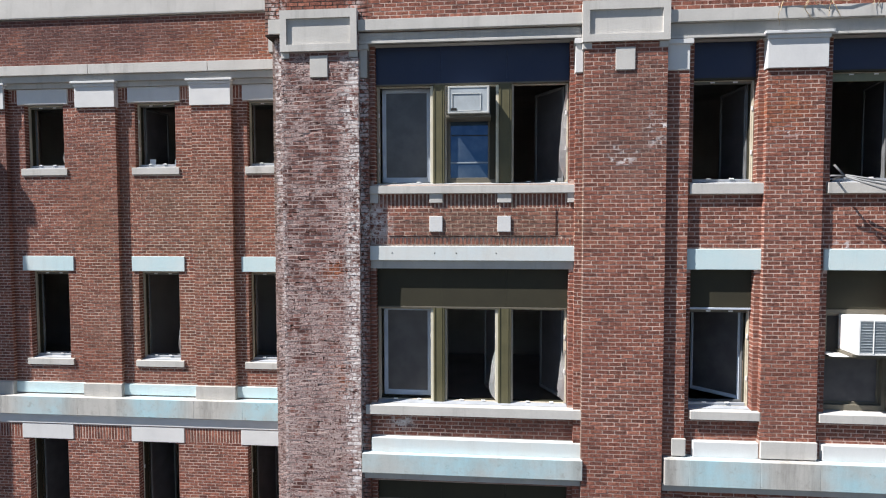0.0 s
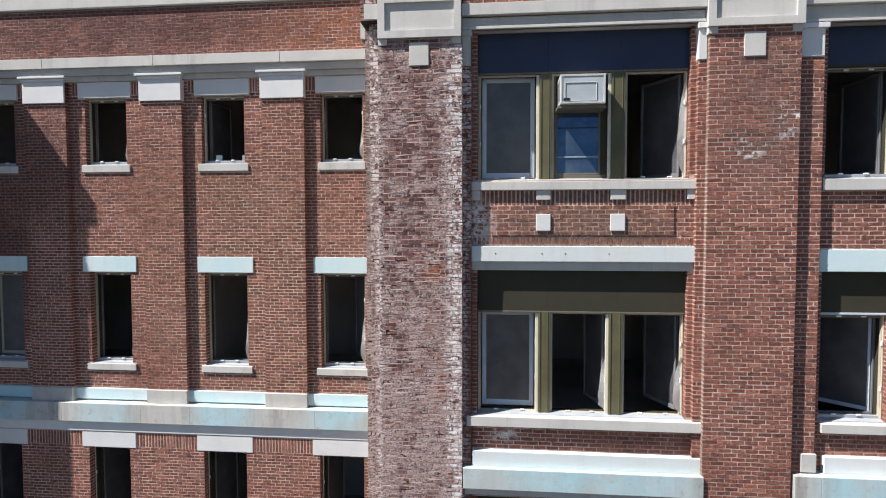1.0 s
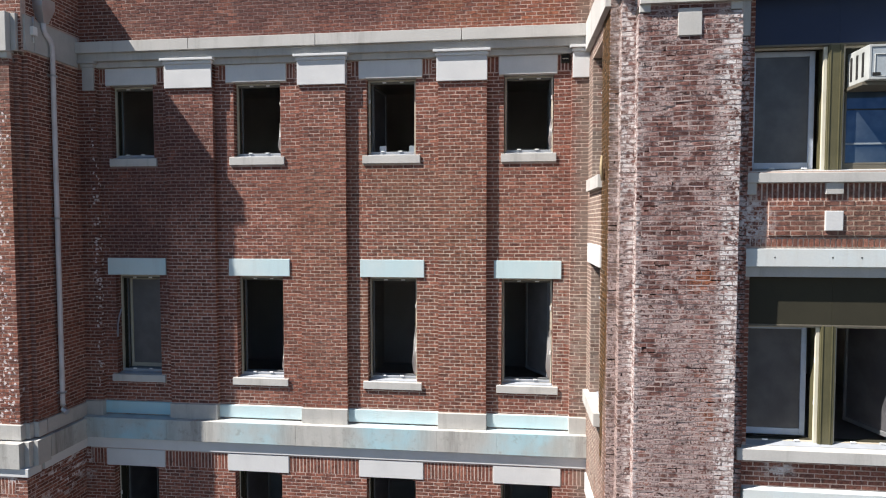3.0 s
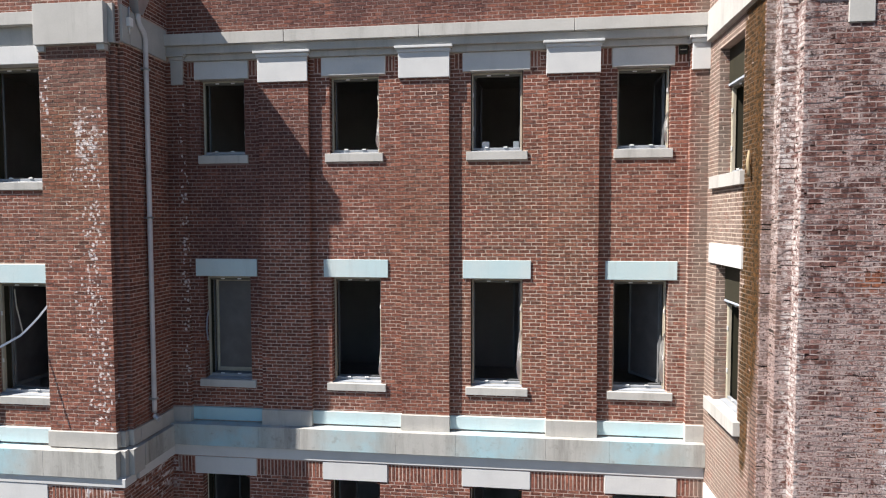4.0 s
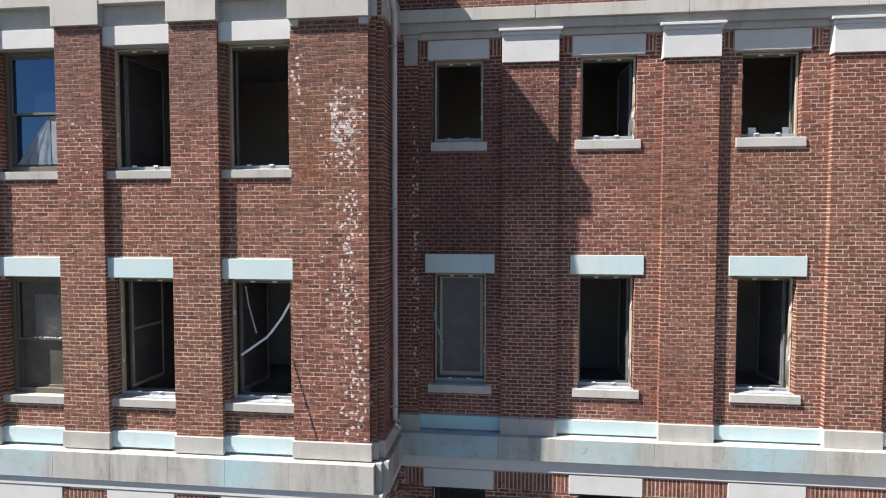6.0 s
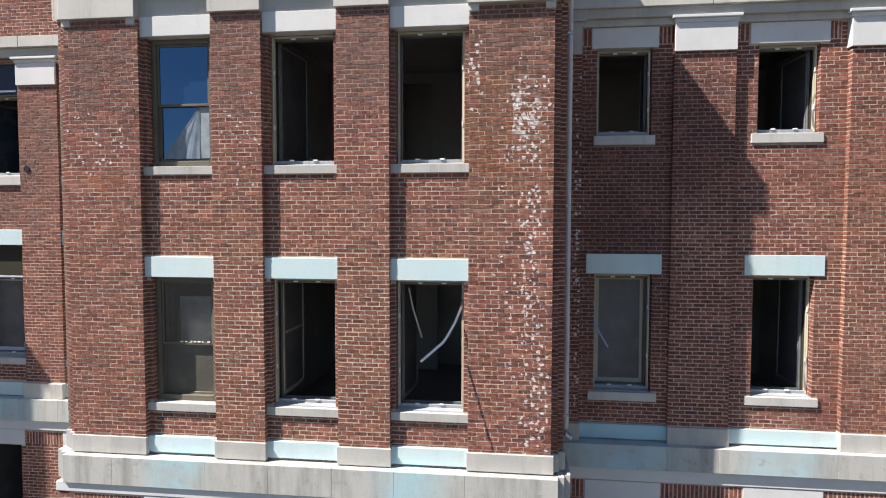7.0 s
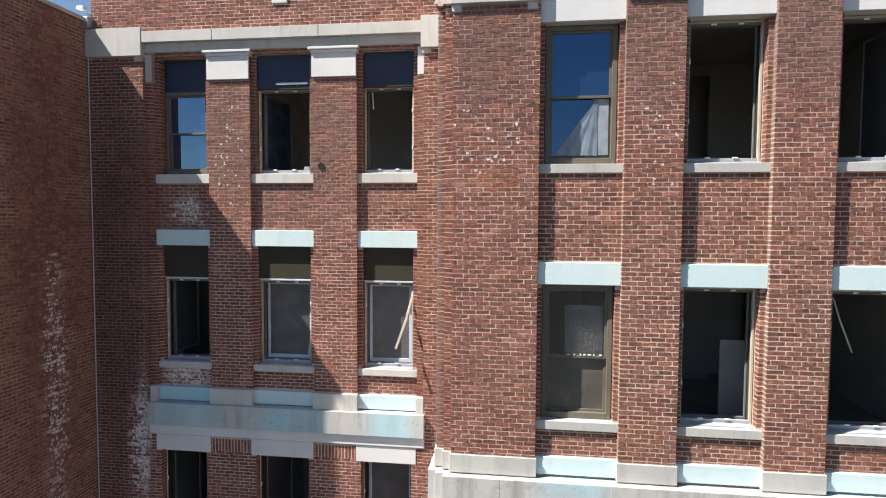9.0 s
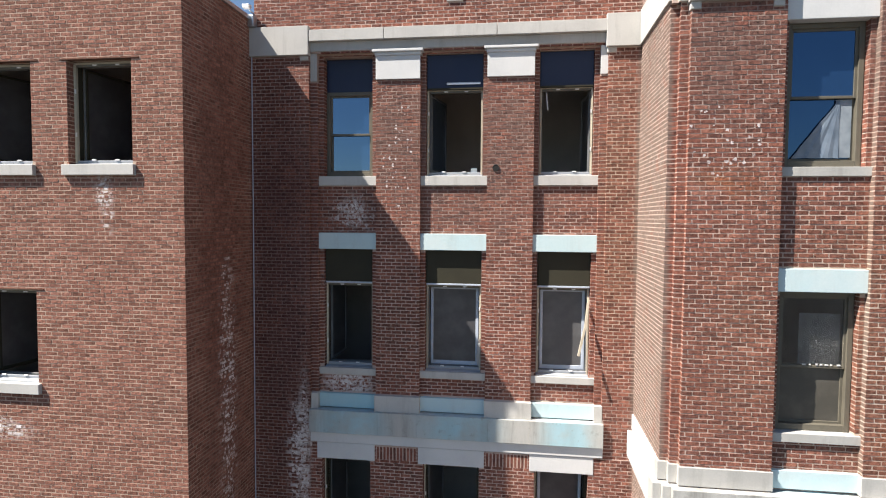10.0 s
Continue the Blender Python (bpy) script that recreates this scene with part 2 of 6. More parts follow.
RED = [(0.0, (0.128, 0.057, 0.045)), (0.15, (0.163, 0.068, 0.051)), (0.5, (0.199, 0.079, 0.058)), (0.85, (0.233, 0.095, 0.067)), (1.0, (0.291, 0.127, 0.090))]
BLEAK = [(0.0, (0.085, 0.042, 0.038)), (0.35, (0.135, 0.064, 0.055)), (0.75, (0.185, 0.095, 0.082)), (1.0, (0.26, 0.155, 0.138))]
ANNEX = [(0.0, (0.175, 0.082, 0.060)), (0.5, (0.222, 0.101, 0.074)), (1.0, (0.275, 0.132, 0.098))]
M_BRICK = brick_material("old_red_brick", False, RED)
M_BRICK_OWN = brick_material("old_red_brick_single", True, RED)
M_BLEAK = brick_material("weathered_brick", False, BLEAK, pitted=0.9, smear=0.7)
M_BLEAK_OWN = brick_material("weathered_brick_single", True, BLEAK, pitted=0.45)
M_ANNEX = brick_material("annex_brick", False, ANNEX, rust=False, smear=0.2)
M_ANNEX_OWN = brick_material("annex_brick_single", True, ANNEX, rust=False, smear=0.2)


def plain(name, base, second, rough=0.8, metal=0.0, big=1.2, fine=40.0, amount=0.5, bumped=0.2, spec=0.3, streak=0.0, streak_col=(0.12, 0.11, 0.09)):
    """A surface of two near tones: broad patches, fine grain and, if wanted, streaks that run down."""
    m, nt, b = nodes_of(name, rough, metal, spec)
    pos = N(nt, "ShaderNodeNewGeometry").outputs["Position"]
    col = mixc(nt, calc(nt, 'MULTIPLY', step(nt, noise_tex(nt, pos, big, 5), 0.35, 0.7), amount), base, second)
    if streak:
        mp = N(nt, "ShaderNodeMapping")
        mp.inputs["Scale"].default_value = (4.5, 4.5, 0.5)
        link(nt, pos, mp.inputs["Vector"])
        col = mixc(nt, calc(nt, 'MULTIPLY', step(nt, noise_tex(nt, mp.outputs[0], 1.0, 7, 0.7), 0.48, 0.80), streak), col, streak_col)
    g = noise_tex(nt, pos, fine, 5, 0.7)
    col = mixc(nt, 0.3, col, mixc(nt, g, (0.3, 0.3, 0.3), (0.75, 0.75, 0.75)), 'OVERLAY')
    link(nt, col, b.inputs["Base Color"])
    rr = N(nt, "ShaderNodeMapRange")
    link(nt, g, rr.inputs["Value"])
    rr.inputs["To Min"].default_value = max(0.02, rough - 0.12)
    rr.inputs["To Max"].default_value = min(1.0, rough + 0.12)
    link(nt, rr.outputs[0], b.inputs["Roughness"])
    if bumped:
        bump(nt, b, g, bumped, 0.006)
    return m


M_MORTAR = plain("mortar", (0.555, 0.425, 0.362), (0.41, 0.308, 0.26), 0.95, big=2.0, amount=0.7, bumped=0.6)
M_ANNEX_MORTAR = plain("annex_mortar", (0.46, 0.34, 0.265), (0.34, 0.245, 0.19), 0.95, big=2.0, amount=0.7, bumped=0.5)
M_POINTING = plain("crumbling_pointing", (0.40, 0.315, 0.29), (0.27, 0.205, 0.187), 0.95, big=3.0, amount=0.8, bumped=0.7)
nt_a = M_ANNEX_MORTAR.node_tree
bs_a = nt_a.nodes["Principled BSDF"]
# shade of the annex's narrow east side, put into its mortar as dark red-brown
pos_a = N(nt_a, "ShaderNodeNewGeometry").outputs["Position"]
side_shade = calc(nt_a, 'MULTIPLY', blob(nt_a, pos_a, (-28.98, 12.2, 9.5), (0.2, 1.7, 9.0)), step(nt_a, noise_tex(nt_a, pos_a, 1.6, 4), 0.2, 0.6))
link(nt_a, mixc(nt_a, calc(nt_a, 'MULTIPLY', side_shade, 0.85), bs_a.inputs["Base Color"].links[0].from_socket, (0.11, 0.052, 0.038)), bs_a.inputs["Base Color"])
nt_m = M_MORTAR.node_tree
pos_m = N(nt_m, "ShaderNodeNewGeometry").outputs["Position"]
bs_m = nt_m.nodes["Principled BSDF"]
was = bs_m.inputs["Base Color"].links[0].from_socket
# worn joints: dirt in patches, moss, salts; corner pier's gaps painted near-black for shade
worn = step(nt_m, noise_tex(nt_m, pos_m, 9.0, 5, 0.65), 0.50, 0.68)
was = mixc(nt_m, calc(nt_m, 'MULTIPLY', worn, 0.40), was, (0.24, 0.165, 0.14))
# lost mortar: the dark of empty joints painted flat, specks then dashes
was = mixc(nt_m, calc(nt_m, 'MULTIPLY', step(nt_m, noise_tex(nt_m, pos_m, 15, 4, 0.6), 0.68, 0.72), 0.85), was, (0.035, 0.024, 0.020))
lost = N(nt_m, "ShaderNodeMapping")
lost.inputs["Scale"].default_value = (5.0, 5.0, 17.0)
link(nt_m, pos_m, lost.inputs["Vector"])
was = mixc(nt_m, calc(nt_m, 'MULTIPLY', step(nt_m, noise_tex(nt_m, lost.outputs[0], 1.0, 4, 0.65), 0.63, 0.68), 0.85), was, (0.05, 0.034, 0.028))
sooty = calc(nt_m, 'MAXIMUM', step(nt_m, noise_tex(nt_m, pos_m, 0.45, 3), 0.50, 0.70), blobs(nt_m, pos_m, SOOT))
was = mixc(nt_m, calc(nt_m, 'MULTIPLY', sooty, 0.72), was, (0.205, 0.145, 0.122))
# the same shaded areas darkened in the mortar
was = mixc(nt_m, calc(nt_m, 'MULTIPLY', blobs(nt_m, pos_m, SHADE_GRIME), 0.75), was, (0.150, 0.088, 0.083))
rusty = calc(nt_m, 'MULTIPLY', blobs(nt_m, pos_m, RUST), step(nt_m, noise_tex(nt_m, pos_m, 3.0, 3), 0.30, 0.6))
was = mixc(nt_m, calc(nt_m, 'MULTIPLY', rusty, 0.65), was, (0.29, 0.175, 0.115))
was = mixc(nt_m, calc(nt_m, 'MULTIPLY', blobs(nt_m, pos_m, OCHRE), 0.45), was, (0.47, 0.365, 0.255))
limed = calc(nt_m, 'MULTIPLY', blobs(nt_m, pos_m, LIME), step(nt_m, noise_tex(nt_m, pos_m, 7.0, 5, 0.65), 0.35, 0.58))
was = mixc(nt_m, calc(nt_m, 'MULTIPLY', limed, 0.75), was, (0.61, 0.525, 0.445))
# near-black core paints the shade in the corner pier's open joints
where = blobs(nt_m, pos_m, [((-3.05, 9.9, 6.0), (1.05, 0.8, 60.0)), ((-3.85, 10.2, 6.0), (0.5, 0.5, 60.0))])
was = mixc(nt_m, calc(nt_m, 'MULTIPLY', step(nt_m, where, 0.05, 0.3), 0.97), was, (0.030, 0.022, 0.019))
mossy = step(nt_m, calc(nt_m, 'MULTIPLY', blobs(nt_m, pos_m, MOSS), step(nt_m, noise_tex(nt_m, pos_m, 6, 5, 0.6), 0.25, 0.5)), 0.12, 0.5)
was = mixc(nt_m, calc(nt_m, 'MULTIPLY', mossy, 0.9), was, mixc(nt_m, noise_tex(nt_m, pos_m, 20, 4), (0.03, 0.018, 0.007), (0.12, 0.062, 0.022)))
chalky = calc(nt_m, 'MULTIPLY', blobs(nt_m, pos_m, SALTS), step(nt_m, noise_tex(nt_m, pos_m, 9, 5, 0.7), 0.45, 0.58))
was = mixc(nt_m, calc(nt_m, 'MULTIPLY', blobs(nt_m, pos_m, PALE), 0.7), was, (0.58, 0.50, 0.41))
was = mixc(nt_m, calc(nt_m, 'MULTIPLY', chalky, 0.8), was, (0.68, 0.63, 0.61))
was = mixc(nt_m, calc(nt_m, 'MULTIPLY', calc(nt_m, 'MAXIMUM', crumbs(nt_m, pos_m, 17.0, blobs(nt_m, pos_m, DOTS), 0.20), crumbs(nt_m, pos_m, 13.5, blobs(nt_m, pos_m, CRUMBS), 0.75)), 0.85), was, (0.70, 0.63, 0.61))
link(nt_m, was, bs_m.inputs["Base Color"])
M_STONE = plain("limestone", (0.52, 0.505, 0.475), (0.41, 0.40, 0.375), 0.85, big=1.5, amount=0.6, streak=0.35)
# greyer limestone: bands, mouldings, sills, pier bases and some end pieces
M_STONE_GREY = plain("grey_limestone", (0.42, 0.41, 0.385), (0.52, 0.505, 0.47), 0.85, big=2.0, amount=0.6, streak=0.35)
M_BLUE = plain("pale_blue_painted_stone", (0.50, 0.64, 0.66), (0.60, 0.66, 0.65), 0.75, big=1.1, amount=0.7, streak=0.3, streak_col=(0.35, 0.36, 0.34))
# Deeper-blue copy of the pale paint: skylit shade put into its colour
M_BLUE_SHADE = plain("stained_blue_painted_stone", (0.36, 0.57, 0.63), (0.46, 0.60, 0.62), 0.75, big=1.1, amount=0.7, streak=0.3, streak_col=(0.33, 0.36, 0.35))
M_WHITE = plain("white_painted_stone", (0.62, 0.62, 0.61), (0.53, 0.535, 0.535), 0.75, big=1.6, amount=0.6, streak=0.2, streak_col=(0.4, 0.4, 0.39))
M_WASHED = plain("faded_blue_white_stone", (0.56, 0.615, 0.62), (0.58, 0.585, 0.56), 0.75, big=1.4, amount=0.8, streak=0.35, streak_col=(0.42, 0.39, 0.34))
M_NAVY = plain("navy_panel", (0.017, 0.026, 0.060), (0.026, 0.034, 0.066), 0.45, big=1.5, amount=0.6, bumped=0.05)
M_MULLION = plain("olive_mullion_metal", (0.105, 0.096, 0.050), (0.076, 0.071, 0.038), 0.5, big=4, amount=0.7, bumped=0.08, streak=0.25, streak_col=(0.20, 0.18, 0.13))
M_ENAMEL = plain("aged_enamel", (0.46, 0.475, 0.46), (0.34, 0.355, 0.345), 0.45, big=5, amount=0.7, bumped=0.05, streak=0.3, streak_col=(0.22, 0.21, 0.17))
M_OLIVE = plain("dark_olive_metal", (0.045, 0.042, 0.029), (0.036, 0.034, 0.025), 0.6, big=2.5, amount=0.6, bumped=0.08, spec=0.12)
M_BRONZE = plain("bronze_frame", (0.138, 0.125, 0.096), (0.105, 0.095, 0.074), 0.5, metal=0.0, big=4, amount=0.6, bumped=0.08)
M_FRAME = plain("light_grey_frame", (0.45, 0.405, 0.32), (0.34, 0.305, 0.24), 0.5, big=5, amount=0.6, bumped=0.08)
# Darker copy of the sash paint; room shade on open sashes is in it
M_DULL = plain("dull_sash", (0.17, 0.175, 0.18), (0.12, 0.125, 0.13), 0.5, big=5, amount=0.6, bumped=0.06)
# White paint tinted blue: skylight on the shaded frames is in its colour
M_SASH = plain("white_sash", (0.50, 0.555, 0.64), (0.40, 0.445, 0.52), 0.5, big=5, amount=0.6, bumped=0.06)
M_SLAT = plain("green_grey_slat", (0.17, 0.18, 0.12), (0.12, 0.13, 0.09), 0.6, big=4, amount=0.6)
M_DECK = plain("weathered_metal_deck", (0.33, 0.35, 0.38), (0.25, 0.27, 0.29), 0.6, big=4, amount=0.7, bumped=0.1)
M_CREAM = plain("cream_sealant_edge", (0.62, 0.585, 0.46), (0.52, 0.48, 0.37), 0.6, big=5, amount=0.6, bumped=0.1)
M_CLIP = plain("white_plastic", (0.80, 0.80, 0.78), (0.70, 0.70, 0.68), 0.4, big=6, amount=0.4, bumped=0.0)
M_GALV = plain("galvanised_steel", (0.52, 0.54, 0.56), (0.40, 0.42, 0.44), 0.38, metal=0.85, big=3, amount=0.6, bumped=0.05)
M_PIPE = plain("weathered_painted_pipe", (0.66, 0.64, 0.65), (0.50, 0.47, 0.46), 0.4, metal=0.0, big=3, amount=0.6, bumped=0.05)
M_ROOM = plain("room_plaster", (0.60, 0.56, 0.505), (0.45, 0.425, 0.385), 0.95, big=0.8, amount=0.7)
M_FLOOR = plain("room_floor", (0.46, 0.45, 0.43), (0.33, 0.325, 0.315), 0.8, big=1.0, amount=0.7)
M_ROOF = plain("roof_felt", (0.06, 0.06, 0.06), (0.09, 0.088, 0.085), 0.95, big=0.7, amount=0.7)
M_GROUND = plain("asphalt_ground", (0.055, 0.055, 0.053), (0.085, 0.08, 0.072), 0.95, big=0.3, amount=0.8)
M_WOOD = plain("weathered_stick", (0.42, 0.33, 0.20), (0.28, 0.21, 0.12), 0.85, big=9, amount=0.7)
# Flat black: the shade inside vents, slots and holes put into colour
M_DARK = plain("black_cavity", (0.02, 0.02, 0.02), (0.03, 0.028, 0.026), 0.9, amount=0.5)
M_PANEL = plain("pale_grey_panel", (0.40, 0.44, 0.46), (0.30, 0.33, 0.35), 0.5, big=4, amount=0.6)
M_BOARD = plain("faded_board", (0.27, 0.31, 0.345), (0.16, 0.19, 0.22), 0.7, big=5, amount=0.8)
M_FILM = plain("torn_plastic_film", (0.19, 0.23, 0.28), (0.10, 0.135, 0.18), 0.25, big=5, amount=0.7)
M_PAPER = plain("old_newsprint", (0.26, 0.255, 0.24), (0.17, 0.165, 0.155), 0.9, big=7, amount=0.8)


def glass_material(name, tint, rough, trans, base=(0.02, 0.02, 0.02)):
    m, nt, b = nodes_of(name, rough, 0, 0.5)
    pos = N(nt, "ShaderNodeNewGeometry").outputs["Position"]
    g = noise_tex(nt, pos, 3.0, 5)
    link(nt, mixc(nt, step(nt, g, 0.35, 0.75), base, tint), b.inputs["Base Color"])
    b.inputs["Transmission Weight"].default_value = trans
    b.inputs["IOR"].default_value = 1.5
    return m


M_GLASS = glass_material("window_glass", (0.9, 0.92, 0.93), 0.02, 0.99, (0.8, 0.82, 0.84))
M_GLASS.node_tree.nodes["Principled BSDF"].inputs["Specular IOR Level"].default_value = 0.2
# Paler copy of the dusty glass: sun on some panes is put into colour
M_DUSTY_PALE = glass_material("sunlit_dusty_glass", (0.15, 0.148, 0.15), 0.4, 0.1, (0.105, 0.104, 0.107))
M_DIM = glass_material("grimy_glass", (0.135, 0.125, 0.105), 0.3, 0.1, (0.085, 0.080, 0.068))
M_DUSTY = glass_material("dusty_glass", (0.115, 0.113, 0.118), 0.3, 0.15, (0.072, 0.071, 0.077))
M_MIRROR = glass_material("dark_reflecting_glass", (0.010, 0.026, 0.060), 0.015, 0.0, (0.008, 0.020, 0.048))
M_DUSTBLUE = glass_material("dusty_blue_glass", (0.075, 0.095, 0.115), 0.05, 0.0, (0.03, 0.045, 0.065))
M_PALESKY = glass_material("sky_reflecting_glass", (0.010, 0.026, 0.060), 0.015, 0.0, (0.008, 0.020, 0.048))
# The mirrored sky's blue is put into specular tint and raised IOR
for m_, ior, tint in ((M_MIRROR, 2.35, (0.32, 0.60, 1.0, 1)), (M_DUSTBLUE, 1.9, (0.16, 0.42, 0.95, 1)), (M_PALESKY, 3.0, (0.45, 0.70, 1.0, 1))):
    m_.node_tree.nodes["Principled BSDF"].inputs["IOR"].default_value = ior
    m_.node_tree.nodes["Principled BSDF"].inputs["Specular Tint"].default_value = tint


def belt_material():
    m, nt, b = nodes_of("belt_stone", 0.82)
    pos = N(nt, "ShaderNodeNewGeometry").outputs["Position"]
    mp = N(nt, "ShaderNodeMapping")
    mp.inputs["Scale"].default_value = (0.62, 0.62, 0.1)
    link(nt, pos, mp.inputs["Vector"])
    painted = blobs(nt, pos, [((x, y, 5.4), (r, 1.0, 1.2)) for x, y, r in ((-12.7, 12.3, 1.3), (-10.2, 12.3, 0.9), (-7.6, 12.3, 1.0), (-5.1, 12.3, 1.1), (-27.0, 13.3, 1.0),
                    (-24.9, 13.3, 1.1), (-22.9, 13.3, 0.7), (-0.6, 9.9, 2.6), (3.5, 9.9, 0.9), (5.6, 9.9, 0.9), (-16.0, 10.9, 0.8), (-19.7, 10.9, 0.7))])
    band = calc(nt, 'MULTIPLY', painted, calc(nt, 'ADD', 0.5, calc(nt, 'MULTIPLY', step(nt, noise_tex(nt, pos, 1.8, 5, 0.6), 0.3, 0.65), 0.5)))
    col = mixc(nt, band, (0.47, 0.46, 0.43), (0.37, 0.56, 0.615))
    col = mixc(nt, calc(nt, 'MULTIPLY', step(nt, noise_tex(nt, pos, 2.2, 5), 0.42, 0.7), 0.6), col, (0.42, 0.41, 0.38))
    ms = N(nt, "ShaderNodeMapping")
    ms.inputs["Scale"].default_value = (3.2, 3.2, 0.4)
    link(nt, pos, ms.inputs["Vector"])
    drip = calc(nt, 'MULTIPLY', step(nt, noise_tex(nt, ms.outputs[0], 1.0, 7, 0.7), 0.40, 0.72), calc(nt, 'SUBTRACT', 1.0, calc(nt, 'MULTIPLY', painted, 0.75)))
    col = mixc(nt, calc(nt, 'MULTIPLY', drip, 0.64), col, (0.16, 0.155, 0.14))
    lichen = step(nt, noise_tex(nt, pos, 7.0, 6, 0.7), 0.56, 0.68)
    col = mixc(nt, calc(nt, 'MULTIPLY', lichen, 0.35), col, (0.20, 0.19, 0.165))
    run = calc(nt, 'MULTIPLY', blobs(nt, pos, [((-13.6, 11.66, 5.35), (0.2, 0.22, 0.6))]), step(nt, noise_tex(nt, ms.outputs[0], 1.0, 4, 0.6), 0.20, 0.7))
    col = mixc(nt, calc(nt, 'MULTIPLY', run, 0.8), col, (0.045, 0.040, 0.030))
    g = noise_tex(nt, pos, 45, 5, 0.7)
    col = mixc(nt, 0.35, col, mixc(nt, g, (0.3, 0.3, 0.3), (0.72, 0.72, 0.72)), 'OVERLAY')
    link(nt, col, b.inputs["Base Color"])
    bump(nt, b, g, 0.25, 0.006)
    return m


M_BELT = belt_material()


# ---- mesh tools ----
def bm_box(bm, x0, x1, y0, y1, z0, z1):
    v = [bm.verts.new(p) for p in ((x0, y0, z0), (x1, y0, z0), (x1, y1, z0), (x0, y1, z0), (x0, y0, z1), (x1, y0, z1), (x1, y1, z1), (x0, y1, z1))]
    for f in ((0, 3, 2, 1), (4, 5, 6, 7), (0, 1, 5, 4), (1, 2, 6, 5), (2, 3, 7, 6), (3, 0, 4, 7)):
        bm.faces.new([v[i] for i in f])


def block(x0, x1, y0, y1, z0, z1, bevel=0.006):
    bm = bmesh.new()
    bm_box(bm, min(x0, x1), max(x0, x1), min(y0, y1), max(y0, y1), z0, z1)
    if bevel:
        bmesh.ops.bevel(bm, geom=bm.edges[:], offset=bevel, segments=2, affect='EDGES', profile=0.6)
    return bm


def part(name, bm, material, parent, label="", kind=""):
    """Links a bmesh as one mesh object under a thing or a part."""
    me = bpy.data.meshes.new(name)
    bm.to_mesh(me)
    bm.free()
    me.materials.append(material)
    ob = new(name, me)
    ob.parent = parent
    return tagged(ob, label=label, kind=kind)


def rod(points, r, sides=8):
    """A round bar along points."""
    bm = bmesh.new()
    rings = []
    pts = [Vector(p) for p in points]
    for i, p in enumerate(pts):
        d = (pts[min(i + 1, len(pts) - 1)] - pts[max(i - 1, 0)]).normalized()
        a = d.orthogonal().normalized()
        if abs(d.z) < 0.95:
            a = Vector((0, 0, 1)).cross(d).normalized()
        c = d.cross(a)
        rr = r[i] if isinstance(r, (list, tuple)) else r
        rings.append([bm.verts.new(p + rr * (math.cos(k * math.tau / sides) * a + math.sin(k * math.tau / sides) * c)) for k in range(sides)])
    for u, w in zip(rings, rings[1:]):
        for k in range(sides):
            f = bm.faces.new((u[k], u[(k + 1) % sides], w[(k + 1) % sides], w[k]))
            f.smooth = True
    bm.faces.new(rings[0][::-1])
    bm.faces.new(rings[-1])
    bmesh.ops.recalc_face_normals(bm, faces=bm.faces[:])
    return bm


COURSE, LENGTH, JOINT, PROUD = 0.0657, 0.1965, 0.0155, 0.0018


